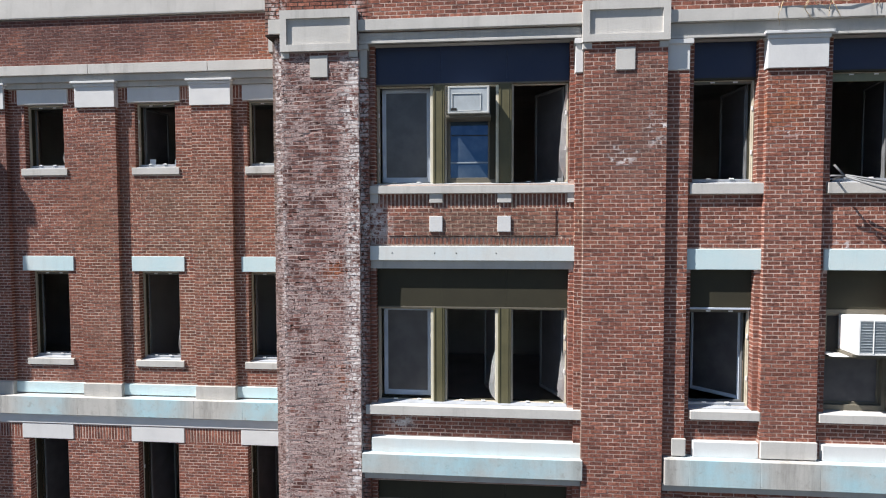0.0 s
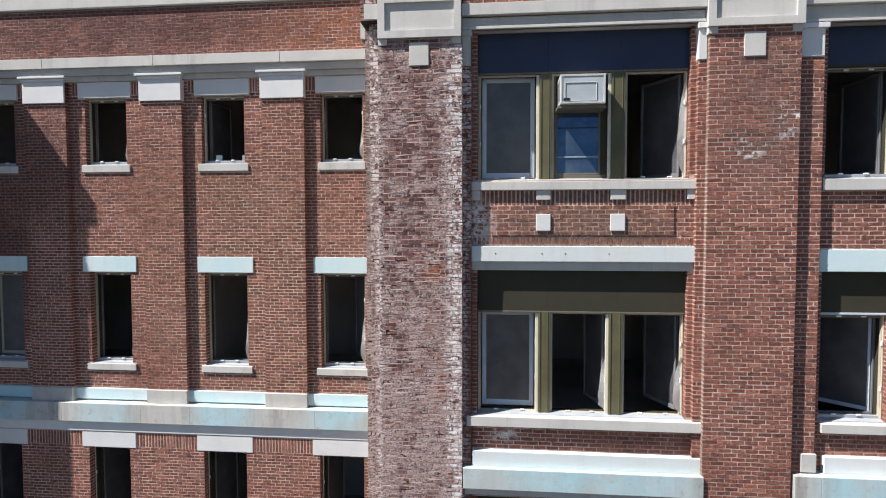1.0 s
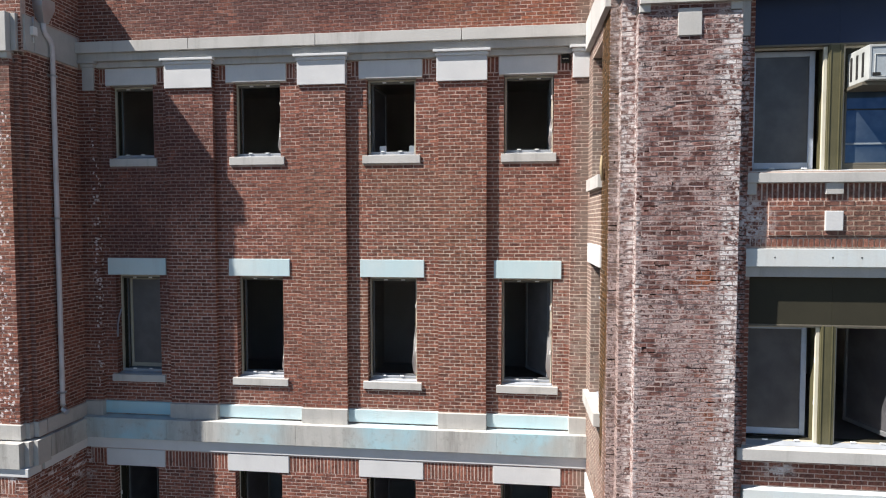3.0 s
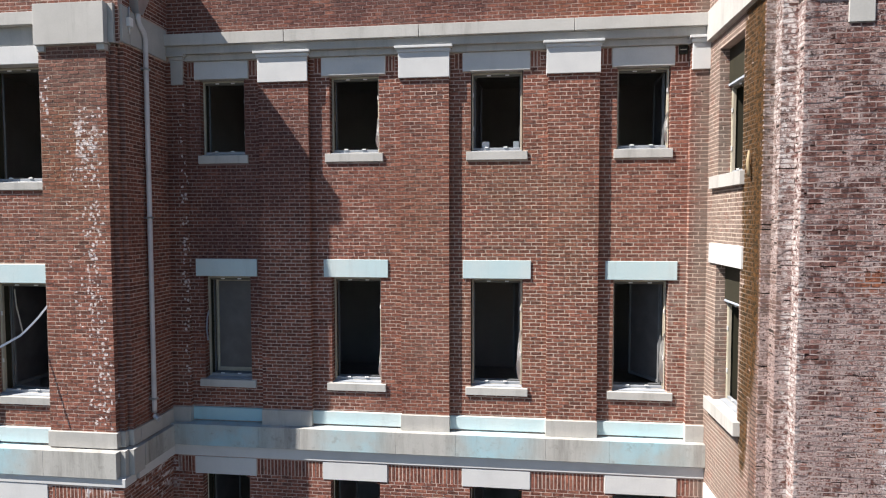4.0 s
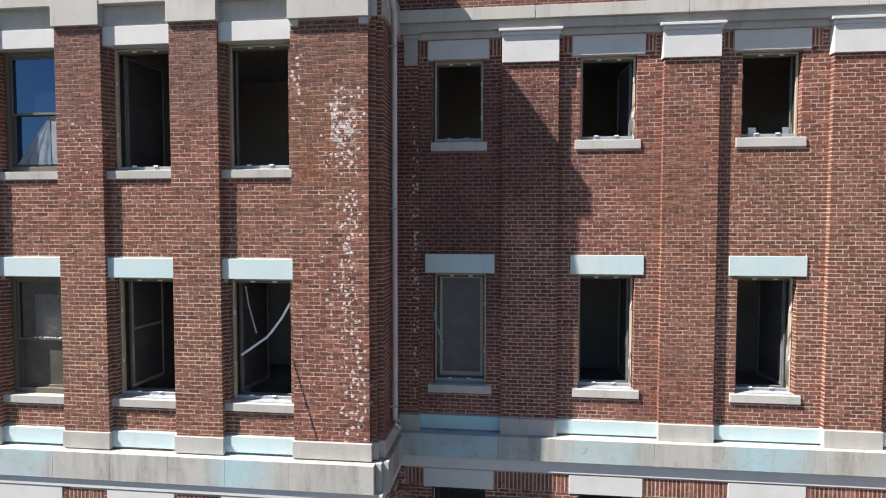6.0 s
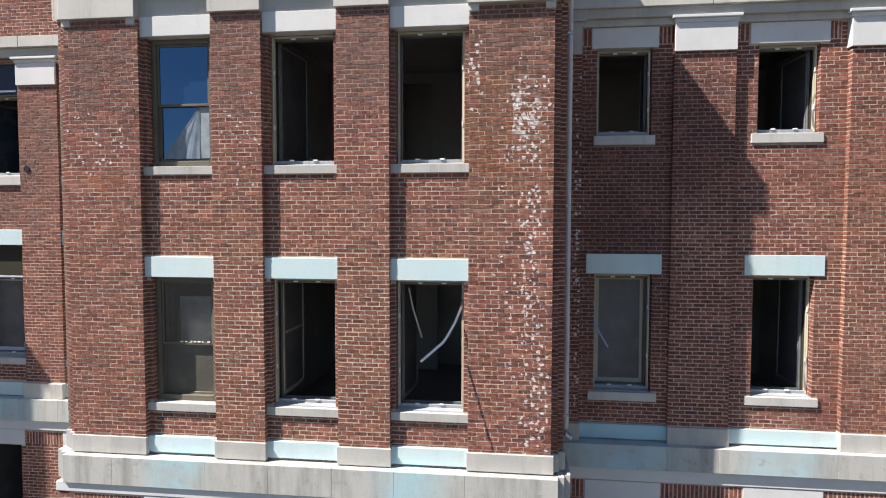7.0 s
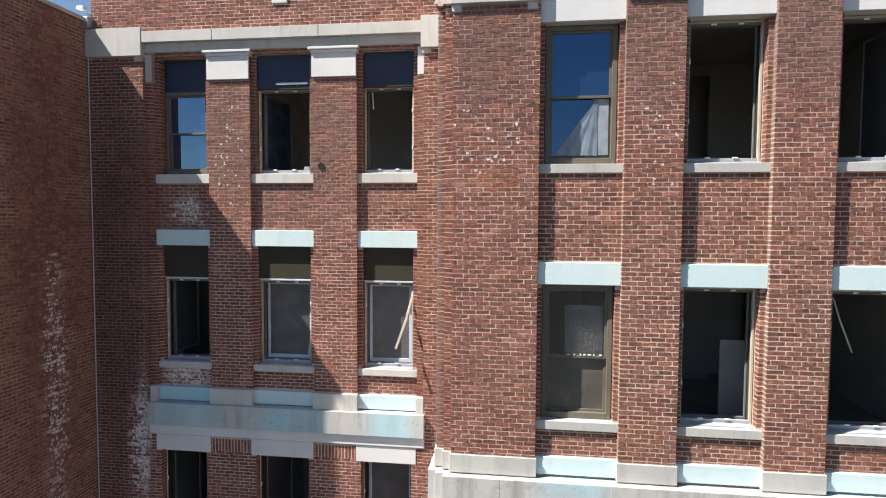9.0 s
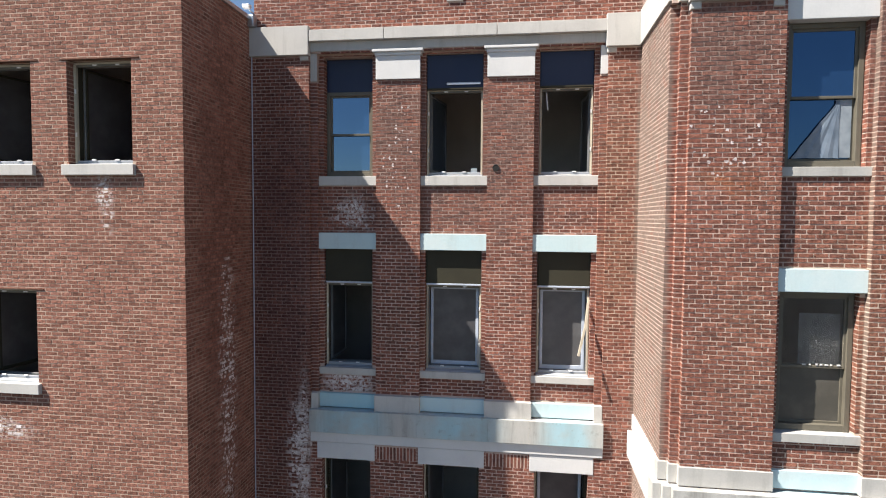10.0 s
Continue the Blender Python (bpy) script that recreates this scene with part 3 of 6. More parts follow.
class Face:
    """A flat brick face. side 's' looks to -y at y=plane, 'w' to -x and 'e' to +x at x=plane; u runs along it."""

    def __init__(self, side, plane, u0, u1, z0, z1, holes=(), proud=PROUD, rough=0.0, ends=(0.0, 0.0), joint=JOINT):
        self.side, self.plane, self.u0, self.u1, self.z0, self.z1 = side, plane, u0, u1, z0, z1
        self.holes, self.proud, self.rough, self.ends, self.joint = list(holes), proud, rough, ends, joint

    def at(self, u, d, z):
        return {"s": (u, self.plane - d, z), "w": (self.plane - d, u, z), "e": (self.plane + d, u, z)}[self.side]

    def spans(self, za, zb):
        cuts = sorted((h[0], h[1]) for h in self.holes if h[2] < zb - 0.012 and h[3] > za + 0.012)
        u, out = self.u0 - self.ends[0], []
        for a, b in cuts:
            if a > u:
                out.append((u, min(a, self.u1)))
            u = max(u, b)
        if u < self.u1:
            out.append((u, self.u1 + self.ends[1]))
        return [s for s in out if s[1] - s[0] > 0.02]

    def pieces(self, rng):
        """u0, u1, z0, z1 of every brick, and whether it is a whole one."""
        out = []
        for row in range(int(self.z0 / COURSE), int(self.z1 / COURSE) + 1):
            za, zb = row * COURSE, (row + 1) * COURSE
            if za < self.z0 - 0.03 or zb > self.z1 + 0.03:
                continue
            off = (row % 2) * LENGTH / 2 + 0.007 * (row * 7 % 5 - 2)
            for a, b in self.spans(za, zb):
                k = math.floor((a - off) / LENGTH)
                u = a
                while u < b - 0.012:
                    e = min(b, off + (k + 1) * LENGTH)
                    if b - e < 0.05:
                        e = b
                    if e - u < 0.05 and e < b:
                        k += 1
                        e = min(b, off + (k + 1) * LENGTH)
                    j = self.joint
                    out.append((u + (j / 2 if u > a + 1e-6 else 0.001), e - (j / 2 if e < b - 1e-6 else 0.001), za + j / 2, zb - j / 2, abs(e - u - LENGTH) < 1e-4))
                    u = e
                    k += 1
            # courses cut to height above and below stones and openings
            for h in self.holes:
                for c, d in ((za, min(zb, h[2])), (max(za, h[3]), zb)):
                    if h[2] >= zb - 0.012 or h[3] <= za + 0.012 or d - c < 0.026 or d - c > COURSE - 0.012:
                        continue
                    a, b = max(h[0], self.u0), min(h[1], self.u1)
                    n = max(1, round((b - a) / LENGTH))
                    for i in range(n):
                        p, q = a + (b - a) * i / n, a + (b - a) * (i + 1) / n
                        if b - a < 0.05 or any(g[0] < (p + q) / 2 < g[1] and g[2] < d - 0.004 and g[3] > c + 0.004 for g in self.holes):
                            continue
                        out.append((p + self.joint / 2, q - self.joint / 2, c + self.joint / 2, d - self.joint / 2, False))
        return out


def soldiers(face, u0, u1, z0, z1, width=0.068):
    """Bricks on end, set with wide joints."""
    n = max(1, round((u1 - u0) / width))
    w = (u1 - u0) / n
    return [(u0 + i * w + 0.011, u0 + (i + 1) * w - 0.011, z0 + JOINT / 2, z1 - JOINT / 2, False) for i in range(n)]


FACES = ((0, 1, 2, 3), (0, 4, 5, 1), (1, 5, 6, 2), (2, 6, 7, 3), (3, 7, 4, 0))
RING = [tuple(range(8))] + [(i, i + 8, (i + 1) % 8 + 8, (i + 1) % 8) for i in range(8)]


def brick_outline(rng, u0, u1, z0, z1, k):
    """The worn face of one brick: four blunted corners, no edge quite straight."""
    lim = min(u1 - u0, z1 - z0) * 0.3
    c = [min(lim, rng.uniform(0.001, 0.007)) for _ in range(4)]
    pts = ((u0 + c[0], z0), (u1 - c[1], z0), (u1, z0 + c[1]), (u1, z1 - c[2]), (u1 - c[2], z1), (u0 + c[3], z1), (u0, z1 - c[3]), (u0, z0 + c[0]))
    return [(u + rng.uniform(-k, k), z + rng.uniform(-k, k)) for u, z in pts]


def brick_depths(rng, outline, base, tilt):
    """Depths of the face's corners: the brick lies a little askew in its bed."""
    a, b = rng.uniform(-0.0022, 0.0022) * tilt, rng.uniform(-0.0013, 0.0013) * tilt
    us, zs = [p[0] for p in outline], [p[1] for p in outline]
    uc, zc = (min(us) + max(us)) / 2, (min(zs) + max(zs)) / 2
    w, h = max(us) - uc + 1e-4, max(zs) - zc + 1e-4
    return [base + a * (u - uc) / w + b * (z - zc) / h for u, z in outline]


class Bricks:
    """Gathers the bricks of one wall, some as objects of their own, the rest in one mesh."""

    def __init__(self, wall, mat, mat_own, near, limit=300, seed=1):
        self.wall, self.mat, self.mat_own, self.near, self.limit = wall, mat, mat_own, near, limit
        self.v, self.f, self.own, self.rng = [], [], [], random.Random(seed)
        self.pv, self.pf = [], []

    def point(self, face, u0, u1, z0, z1):
        """The mortar below and beside one brick of a worn pier, gone in places."""
        rng, j = self.rng, JOINT
        gone = 0.01 if face.side != 's' else 0.05 if z0 < 8.2 else 0.03 if z0 < 10.2 else 0.012
        for a, b, c, d in ((u0 - j / 2, u1 + j / 2, z0 - j, z0), (u1, u1 + j, z0, z1)):
            if rng.random() < gone or b > face.u1 + 0.012:
                continue
            if rng.random() < gone:
                b = a + (b - a) * rng.uniform(0.3, 0.8)
            e = lambda: rng.uniform(-0.004, 0.005)
            c4 = [(a + e(), c - abs(e())), (b + e(), c - abs(e())), (b + e(), d + abs(e())), (a + e(), d + abs(e()))]
            dd = [face.proud + rng.uniform(-0.004, 0.0045) for _ in range(4)]
            n = len(self.pv)
            self.pv += [face.at(u, t, z) for (u, z), t in zip(c4, dd)] + [face.at(u, -0.03, z) for u, z in c4]
            for q in FACES:
                q = tuple(n + i for i in q)
                self.pf.append(q if face.side != 'w' else q[::-1])

    def add(self, face, extra=()):
        rng, rough = self.rng, face.rough
        for u0, u1, z0, z1, whole in list(face.pieces(rng)) + list(extra):
            j = rng.uniform(-0.0008, 0.0022) + rng.uniform(0.0, 0.004) * rough
            if rough > 0.5:
                self.point(face, u0, u1, z0, z1)
                if rng.random() < 0.05 and z0 < 9.5 and face.side == 's':
                    j -= 0.012
            if whole and face.side == 's' and not rough and len(self.own) < self.limit:
                x0, x1, a, b = self.near
                if x0 < u0 and u1 < x1 and a < z0 and z1 < b:
                    self.own.append((face.at((u0 + u1) / 2, 0, (z0 + z1) / 2), face.proud + j))
                    continue
            c = brick_outline(rng, u0, u1, z0, z1, 0.0019 + 0.0012 * rough)
            dd = brick_depths(rng, c, max(0.0004, face.proud + j), 1.0 - 0.2 * rough)
            if rough < 0.5:
                dd = [max(0.0005, d) for d in dd]
            elif rng.random() < 0.06:
                # a spalled corner or a lost edge
                i, n = rng.randrange(8), rng.choice((1, 2, 2, 3))
                for q in range(i, i + n):
                    dd[q % 8] -= rng.uniform(0.006, 0.016)
            n = len(self.v)
            self.v += [face.at(u, d, z) for (u, z), d in zip(c, dd)] + [face.at(u, -0.03, z) for u, z in c]
            for q in RING:
                q = tuple(n + i for i in q)
                self.f.append(q if face.side != 'w' else q[::-1])

    def build(self, name="brickwork"):
        me = bpy.data.meshes.new(name)
        me.from_pydata(self.v, [], self.f)
        me.materials.append(self.mat)
        ob = new(name, me)
        ob.parent = self.wall
        tagged(ob, kind="stuff", label="the remaining bricks of the wall in running bond")
        if self.pv:
            me = bpy.data.meshes.new("pointing")
            me.from_pydata(self.pv, [], self.pf)
            me.materials.append(M_POINTING)
            ob = new("pointing", me)
            ob.parent = self.wall
            tagged(ob, kind="stuff", label="crumbling pale mortar of the corner pier")
        if not self.own:
            return
        w, h = (LENGTH - JOINT) / 2, (COURSE - JOINT) / 2
        kinds = []
        for s in range(16):
            r = random.Random(s + 40)
            c = brick_outline(r, -w, w, -h, h, 0.0019)
            dd = [max(-0.0004, d) for d in brick_depths(r, c, 0.0, 1.0)]
            bm = bmesh.new()
            fr = [bm.verts.new((u, -d, z)) for (u, z), d in zip(c, dd)]
            bk = [bm.verts.new((u, 0.036, z)) for u, z in c]
            bm.faces.new(fr)
            for i in range(8):
                bm.faces.new((fr[(i + 1) % 8], fr[i], bk[i], bk[(i + 1) % 8]))
            one = bpy.data.meshes.new("brick")
            bm.to_mesh(one)
            bm.free()
            one.materials.append(self.mat_own)
            kinds.append(one)
        for (x, y, z), d in self.own:
            o = new("brick", kinds[self.rng.randrange(16)])
            o.location = (x, y - d, z)
            o.parent = self.wall


def backing(name, boxes, label, material=M_MORTAR):
    """The core of a wall, out of boxes (x0, x1, y0, y1, z0, z1)."""
    bm = bmesh.new()
    for b in boxes:
        if b[1] - b[0] > 1e-4 and b[3] - b[2] > 1e-4 and b[5] - b[4] > 1e-4:
            bm_box(bm, *b)
    me = bpy.data.meshes.new(name)
    bm.to_mesh(me)
    bm.free()
    me.materials.append(material)
    return tagged(new(name, me), label=label, category="wall", kind="structure")


def cut_boxes(a0, a1, z0, z1, holes):
    """Rectangles that fill a0..a1, z0..z1 but for the holes."""
    zs = sorted({z0, z1, *[min(max(h[2], z0), z1) for h in holes], *[min(max(h[3], z0), z1) for h in holes]})
    out = []
    for za, zb in zip(zs, zs[1:]):
        if zb - za < 1e-5:
            continue
        u = a0
        for h in sorted(holes):
            if h[2] < zb - 1e-5 and h[3] > za + 1e-5 and h[0] < a1 and h[1] > a0:
                if h[0] > u:
                    out.append((u, h[0], za, zb))
                u = max(u, h[1])
        if u < a1:
            out.append((u, a1, za, zb))
    return out


# ---- walls ----
def stone_part(name, x0, x1, y0, y1, z0, z1, mat, wall, label="", bevel=0.007):
    return part(name, block(x0, x1, y0, y1, z0, z1, bevel), mat, wall, label)


def wing(name, label, strips, openings, stones, yback, near, mats, seed, rough_strips=(), side_faces=(), soldier_runs=(), recess=0.22, core=M_MORTAR):
    """One wing's front: strips (x0, x1, y, z0, z1), openings (x0, x1, z0, z1), stones (name, x0, x1, y, z0, z1, material, label)."""
    boxes = []
    for x0, x1, y, z0, z1 in strips:
        hs = [(a - 0.0, b, c - 0.004, d + 0.004) for a, b, c, d in openings]
        for a, b, c, d in cut_boxes(x0, x1, z0, z1, hs):
            deep = 0.028 if any(p <= (x0 + x1) / 2 <= q and r > 0.5 for p, q, r in rough_strips) else 0.0
            boxes.append((a, b, y + deep, yback, c, d))
    for f, thick in side_faces:
        if not thick:
            continue
        for a, b, c, d in cut_boxes(f.u0, f.u1, f.z0, f.z1, [h for h in f.holes if len(h) > 4]):
            a += 0.015 if a == f.u0 else 0.0
            boxes.append((f.plane - 0.0003, f.plane + thick, a, b, c, d) if f.side == 'w' else (f.plane - thick, f.plane + 0.0003, a, b, c, d))
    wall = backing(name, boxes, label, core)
    br = Bricks(wall, mats[0], mats[1], near, seed=seed)
    rough = Bricks(wall, M_BLEAK, M_BLEAK_OWN, (0, 0, 0, 0), 0, seed + 50)
    byz = {}
    for s in strips:
        byz.setdefault((s[3], s[4]), []).append(s)
    runs = [(r[0], r[1], r[3], r[4]) for r in soldier_runs]
    for (z0, z1), group in byz.items():
        group.sort()
        for i, (x0, x1, y, _, _) in enumerate(group):
            holes = [(a, b, c, d) for a, b, c, d in openings] + runs
            holes += [(s[1] - 0.004, s[2] + 0.004, s[4] - 0.004, s[5] + 0.004) for s in stones if s[3] < y + 0.03]
            left = group[i - 1][2] if i else y
            right = group[i + 1][2] if i + 1 < len(group) else y
            worn = max([r for a, b, r in rough_strips if a <= (x0 + x1) / 2 <= b] or [0.0])
            is_rough = worn > 0.5
            f = Face('s', y, x0, x1, z0, z1, holes, rough=worn, ends=(PROUD if left > y else 0, PROUD if right > y else 0))
            (rough if is_rough else br).add(f)
            if i + 1 < len(group) and abs(right - y) > 0.005:
                lo, hi = min(y, right), max(y, right)
                zh = [(lo - 1, hi + 1, s[4] - 0.004, s[5] + 0.004) for s in stones if s[1] - 0.02 <= x1 <= s[2] + 0.02 and s[3] <= lo + 0.001]
                side = Face('e' if y < right else 'w', x1, lo, hi, z0, z1, zh, rough=min(worn, 0.55), joint=0.0185)
                (rough if is_rough else br).add(side)
        for a, b, c, d in openings:
            for x0, x1, y, _, _ in group:
                if x0 - 0.01 <= a and b <= x1 + 0.01 and z0 <= c and d <= z1 + 0.1:
                    br.add(Face('e', a, y, y + recess, c, d))
                    br.add(Face('w', b, y, y + recess, c, d))
    for f, _ in side_faces:
        br.add(f)
    for r in soldier_runs:
        f = Face('s', r[2], r[0], r[1], r[3], r[4])
        f.pieces = lambda rng: []
        br.add(f, soldiers(f, r[0], r[1], r[3], r[4]))
    for s in stones:
        stone_part(s[0], s[1], s[2], s[3], s[3] + (s[8] if len(s) > 8 else 0.22), s[4], s[5], s[6], wall, s[7])
    return wall, br, rough


def framed_cap(wall, x0, x1, y, z0, z1, rim, mat):
    """A stone pier cap with a sunk panel in its face."""
    ob = part("pier_cap", block(x0 + 0.004, x1 - 0.004, y + 0.04, y + 0.3, z0 + 0.004, z1 - 0.004, 0.004), mat, wall, "grey stone pier cap with sunk panel")
    bm = bmesh.new()
    for a, b, c, d in ((x0, x0 + rim, z0, z1), (x1 - rim, x1, z0, z1), (x0 + rim, x1 - rim, z1 - rim * 1.25, z1), (x0 + rim, x1 - rim, z0, z0 + rim)):
        bm_box(bm, a, b, y, y + 0.06, c, d)
    part("cap_rim", bm, mat, ob)
    return ob


def capital(wall, x0, x1, y, z0, z1, mat):
    """A pilaster capital: plain block, abacus of two fillets."""
    h = z1 - z0
    ob = stone_part("capital", x0, x1, y, y + 0.2, z0, z1 - 0.115, mat, wall, "white stone pilaster capital")
    stone_part("abacus", x0 - 0.02, x1 + 0.02, y - 0.02, y + 0.2, z1 - 0.115, z1 - 0.05, mat, ob, "", 0.016)
    stone_part("abacus_fillet", x0 - 0.06, x1 + 0.06, y - 0.055, y + 0.2, z1 - 0.05, z1, mat, ob, "", 0.01)
    return ob


TOP = 13.94      # under the upper cornice
M_RUST = plain("rusty_steel", (0.12, 0.05, 0.03), (0.06, 0.032, 0.022), 0.85, big=6, amount=0.8)
ST, WT, BL, WE = M_STONE, M_WHITE, M_BLUE, M_STONE_GREY
SILL, LINT, BASE, BELT = "window_sill", "lintel", "base_block", "belt_course"


def belt_run(cuts, y, z0, z1, first_blue):
    """Belt stones between the cuts, grey under pilasters and pale blue under windows."""
    out, blue = [], first_blue
    for a, b in zip(cuts, cuts[1:]):
        out.append((BELT, a, b, y, z0, z1, M_BELT, "pale blue painted belt stone" if blue else "grey weathered belt stone", 0.5))
        blue = not blue
    return out


# east bay: the front with the wide triple windows
A_TRI = [(-2.17, 1.05, 10.12, 12.42), (-2.17, 1.05, 6.40, 8.71), (-2.17, 1.05, 2.5, 5.05)]
A_B2 = [(2.99, 3.98, 10.10, 12.36), (2.99, 3.98, 6.43, 8.72), (2.99, 3.98, 2.5, 4.9)]
A_B3 = [(5.08, 6.12, 10.10, 12.36), (5.08, 6.12, 6.43, 8.72), (5.08, 6.12, 2.5, 4.9)]
a_strips = [(x0, x1, y, 0, 12.6) for x0, x1, y in (
    (-4.0, -3.88, 10.30), (-3.88, -3.70, 10.10), (-3.70, -2.40, 9.90), (-2.40, -2.26, 10.0), (-2.26, 1.13, 10.10), (1.13, 1.25, 10.0),
    (1.25, 2.53, 9.90), (2.53, 2.90, 10.0), (2.90, 4.07, 10.10), (4.07, 4.93, 10.0), (4.93, 6.22, 10.10), (6.22, 7.08, 10.0), (7.08, 8.4, 10.10))]
a_strips.append((-4.0, 8.4, 9.98, 12.6, TOP))
a_stones = [
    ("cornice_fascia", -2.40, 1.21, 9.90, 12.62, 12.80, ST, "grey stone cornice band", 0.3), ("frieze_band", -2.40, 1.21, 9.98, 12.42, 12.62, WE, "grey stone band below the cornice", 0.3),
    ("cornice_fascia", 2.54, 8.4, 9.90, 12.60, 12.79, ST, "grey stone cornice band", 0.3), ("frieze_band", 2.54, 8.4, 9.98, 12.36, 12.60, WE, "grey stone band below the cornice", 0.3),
    ("cornice_fascia", -3.93, -3.70, 9.93, 12.62, 12.86, ST, "grey stone cornice return", 0.5),
    ("frieze_fillet", -2.40, 1.21, 9.945, 12.42, 12.465, ST, "", 0.1), ("frieze_fillet", 2.54, 8.4, 9.945, 12.36, 12.40, ST, "", 0.1),
    ("cap_drop", -3.70, -3.56, 9.885, 12.20, 12.30, ST, "", 0.1), ("cap_drop", -2.55, -2.41, 9.885, 12.20, 12.30, ST, "", 0.1),
    ("cap_drop", 1.22, 1.36, 9.885, 12.22, 12.32, ST, "", 0.1), ("cap_drop", 2.40, 2.54, 9.885, 12.22, 12.32, ST, "", 0.1),
    ("square_stone", -3.21, -2.91, 9.878, 11.88, 12.23, ST, "square cream stone set in the pier", 0.1), ("square_stone", 1.73, 2.03, 9.878, 11.88, 12.23, ST, "square cream stone set in the pier", 0.1),
    ("half_capital", -2.41, -2.27, 9.98, 11.88, 12.42, WE, "", 0.15), ("half_capital", 1.12, 1.24, 9.98, 11.88, 12.42, WT, "", 0.15), ("half_capital", 2.55, 2.89, 9.98, 11.88, 12.36, WT, "", 0.15),
    ("half_abacus", 2.53, 2.94, 9.945, 12.28, 12.355, WT, "", 0.15), ("half_abacus", 1.10, 1.245, 9.945, 12.33, 12.415, WT, "", 0.12), ("half_abacus", -2.412, -2.25, 9.95, 12.33, 12.415, WE, "", 0.12),
    (SILL, -2.33, 1.20, 10.03, 9.965, 10.097, ST, "long cream stone sill", 0.3), ("sill_bed", -2.24, 1.12, 10.115, 10.097, 10.13, WE, "", 0.2),
    ("corbel", -2.28, -2.12, 10.06, 9.81, 9.965, ST, "", 0.1), ("corbel", -1.25, -1.03, 10.06, 9.81, 9.965, ST, "", 0.1), ("corbel", -0.12, 0.11, 10.06, 9.81, 9.965, ST, "", 0.1), ("corbel", 1.02, 1.18, 10.06, 9.81, 9.965, ST, "", 0.1),
    ("square_stone", -1.25, -1.03, 10.05, 9.33, 9.59, WT, "small white square stone", 0.1), ("square_stone", -0.12, 0.10, 10.05, 9.33, 9.59, WT, "small white square stone", 0.1),
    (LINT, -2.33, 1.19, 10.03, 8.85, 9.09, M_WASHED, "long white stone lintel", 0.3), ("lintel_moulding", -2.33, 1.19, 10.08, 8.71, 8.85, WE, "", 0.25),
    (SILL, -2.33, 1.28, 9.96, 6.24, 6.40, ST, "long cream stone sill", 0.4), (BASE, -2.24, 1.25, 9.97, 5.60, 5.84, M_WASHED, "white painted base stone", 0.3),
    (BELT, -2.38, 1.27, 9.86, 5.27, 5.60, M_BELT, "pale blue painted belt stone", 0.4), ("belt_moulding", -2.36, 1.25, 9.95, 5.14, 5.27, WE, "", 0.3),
    (SILL, 2.94, 4.07, 10.03, 9.93, 10.10, ST, "cream stone window sill", 0.3), (LINT, 2.92, 4.07, 10.07, 8.72, 9.05, BL, "pale blue painted stone lintel", 0.2),
    (SILL, 3.0, 4.09, 10.0, 6.29, 6.43, ST, "cream stone window sill", 0.35), (BASE, 3.05, 4.06, 10.0, 5.68, 5.93, WT, "white painted base stone", 0.2),
    (SILL, 5.03, 6.22, 10.03, 9.93, 10.10, ST, "cream stone window sill", 0.3), (LINT, 5.02, 6.22, 10.07, 8.72, 9.05, BL, "pale blue painted stone lintel", 0.2),
    (SILL, 4.98, 6.22, 10.0, 6.29, 6.43, ST, "cream stone window sill", 0.35), (BASE, 5.04, 6.22, 10.0, 5.68, 5.93, WT, "white painted base stone", 0.2),
    (BASE, 4.08, 4.94, 9.96, 5.70, 5.98, ST, "cream base stone under a pilaster", 0.2), (BASE, 2.70, 2.92, 9.96, 5.70, 5.98, ST, "cream base stone under a pilaster", 0.2),
    (BASE, 6.20, 7.10, 9.96, 5.70, 5.98, ST, "cream base stone under a pilaster", 0.2),
    ("belt_moulding", 2.55, 8.4, 9.95, 5.12, 5.25, WE, "", 0.3),
]
a_stones += belt_run([2.57, 2.95, 4.05, 4.95, 6.2, 7.1, 8.4], 9.85, 5.25, 5.68, False)
a_side = Face('w', -4.0, 10.30, 12.66, 0, TOP, [(11.02, 12.05, 10.16, 12.20, 1), (11.02, 12.05, 6.50, 8.76, 1), (11.02, 12.05, 2.5, 4.62, 1),
              (10.92, 12.34, 8.75, 9.08), (10.93, 12.27, 9.97, 10.17), (10.9, 12.25, 6.30, 6.51), (10.3, 12.66, 12.44, 12.93), (10.8, 12.4, 4.6, 4.95)])
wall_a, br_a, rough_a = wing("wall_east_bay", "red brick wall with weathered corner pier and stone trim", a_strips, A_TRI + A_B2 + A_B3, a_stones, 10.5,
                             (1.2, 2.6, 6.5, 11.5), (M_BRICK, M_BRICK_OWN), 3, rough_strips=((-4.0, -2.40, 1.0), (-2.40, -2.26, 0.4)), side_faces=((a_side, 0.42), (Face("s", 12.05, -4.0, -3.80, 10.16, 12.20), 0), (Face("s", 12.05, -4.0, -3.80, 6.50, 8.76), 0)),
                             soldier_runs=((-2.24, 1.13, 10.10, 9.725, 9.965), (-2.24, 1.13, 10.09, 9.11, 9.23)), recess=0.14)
# the field between sill and lintel stands a little proud
stone_part("panel_core", -1.95, 0.83, 10.078, 10.12, 9.263, 9.715, M_MORTAR, wall_a, "", 0.002)
br_a.add(Face("s", 10.078, -1.95, 0.83, 9.236, 9.715, [(-1.254, -1.026, 9.326, 9.594), (-0.124, 0.104, 9.326, 9.594)]))
framed_cap(wall_a, -3.70, -2.41, 9.84, 12.30, 12.97, 0.11, ST)
framed_cap(wall_a, 1.21, 2.55, 9.84, 12.32, 12.95, 0.11, ST)
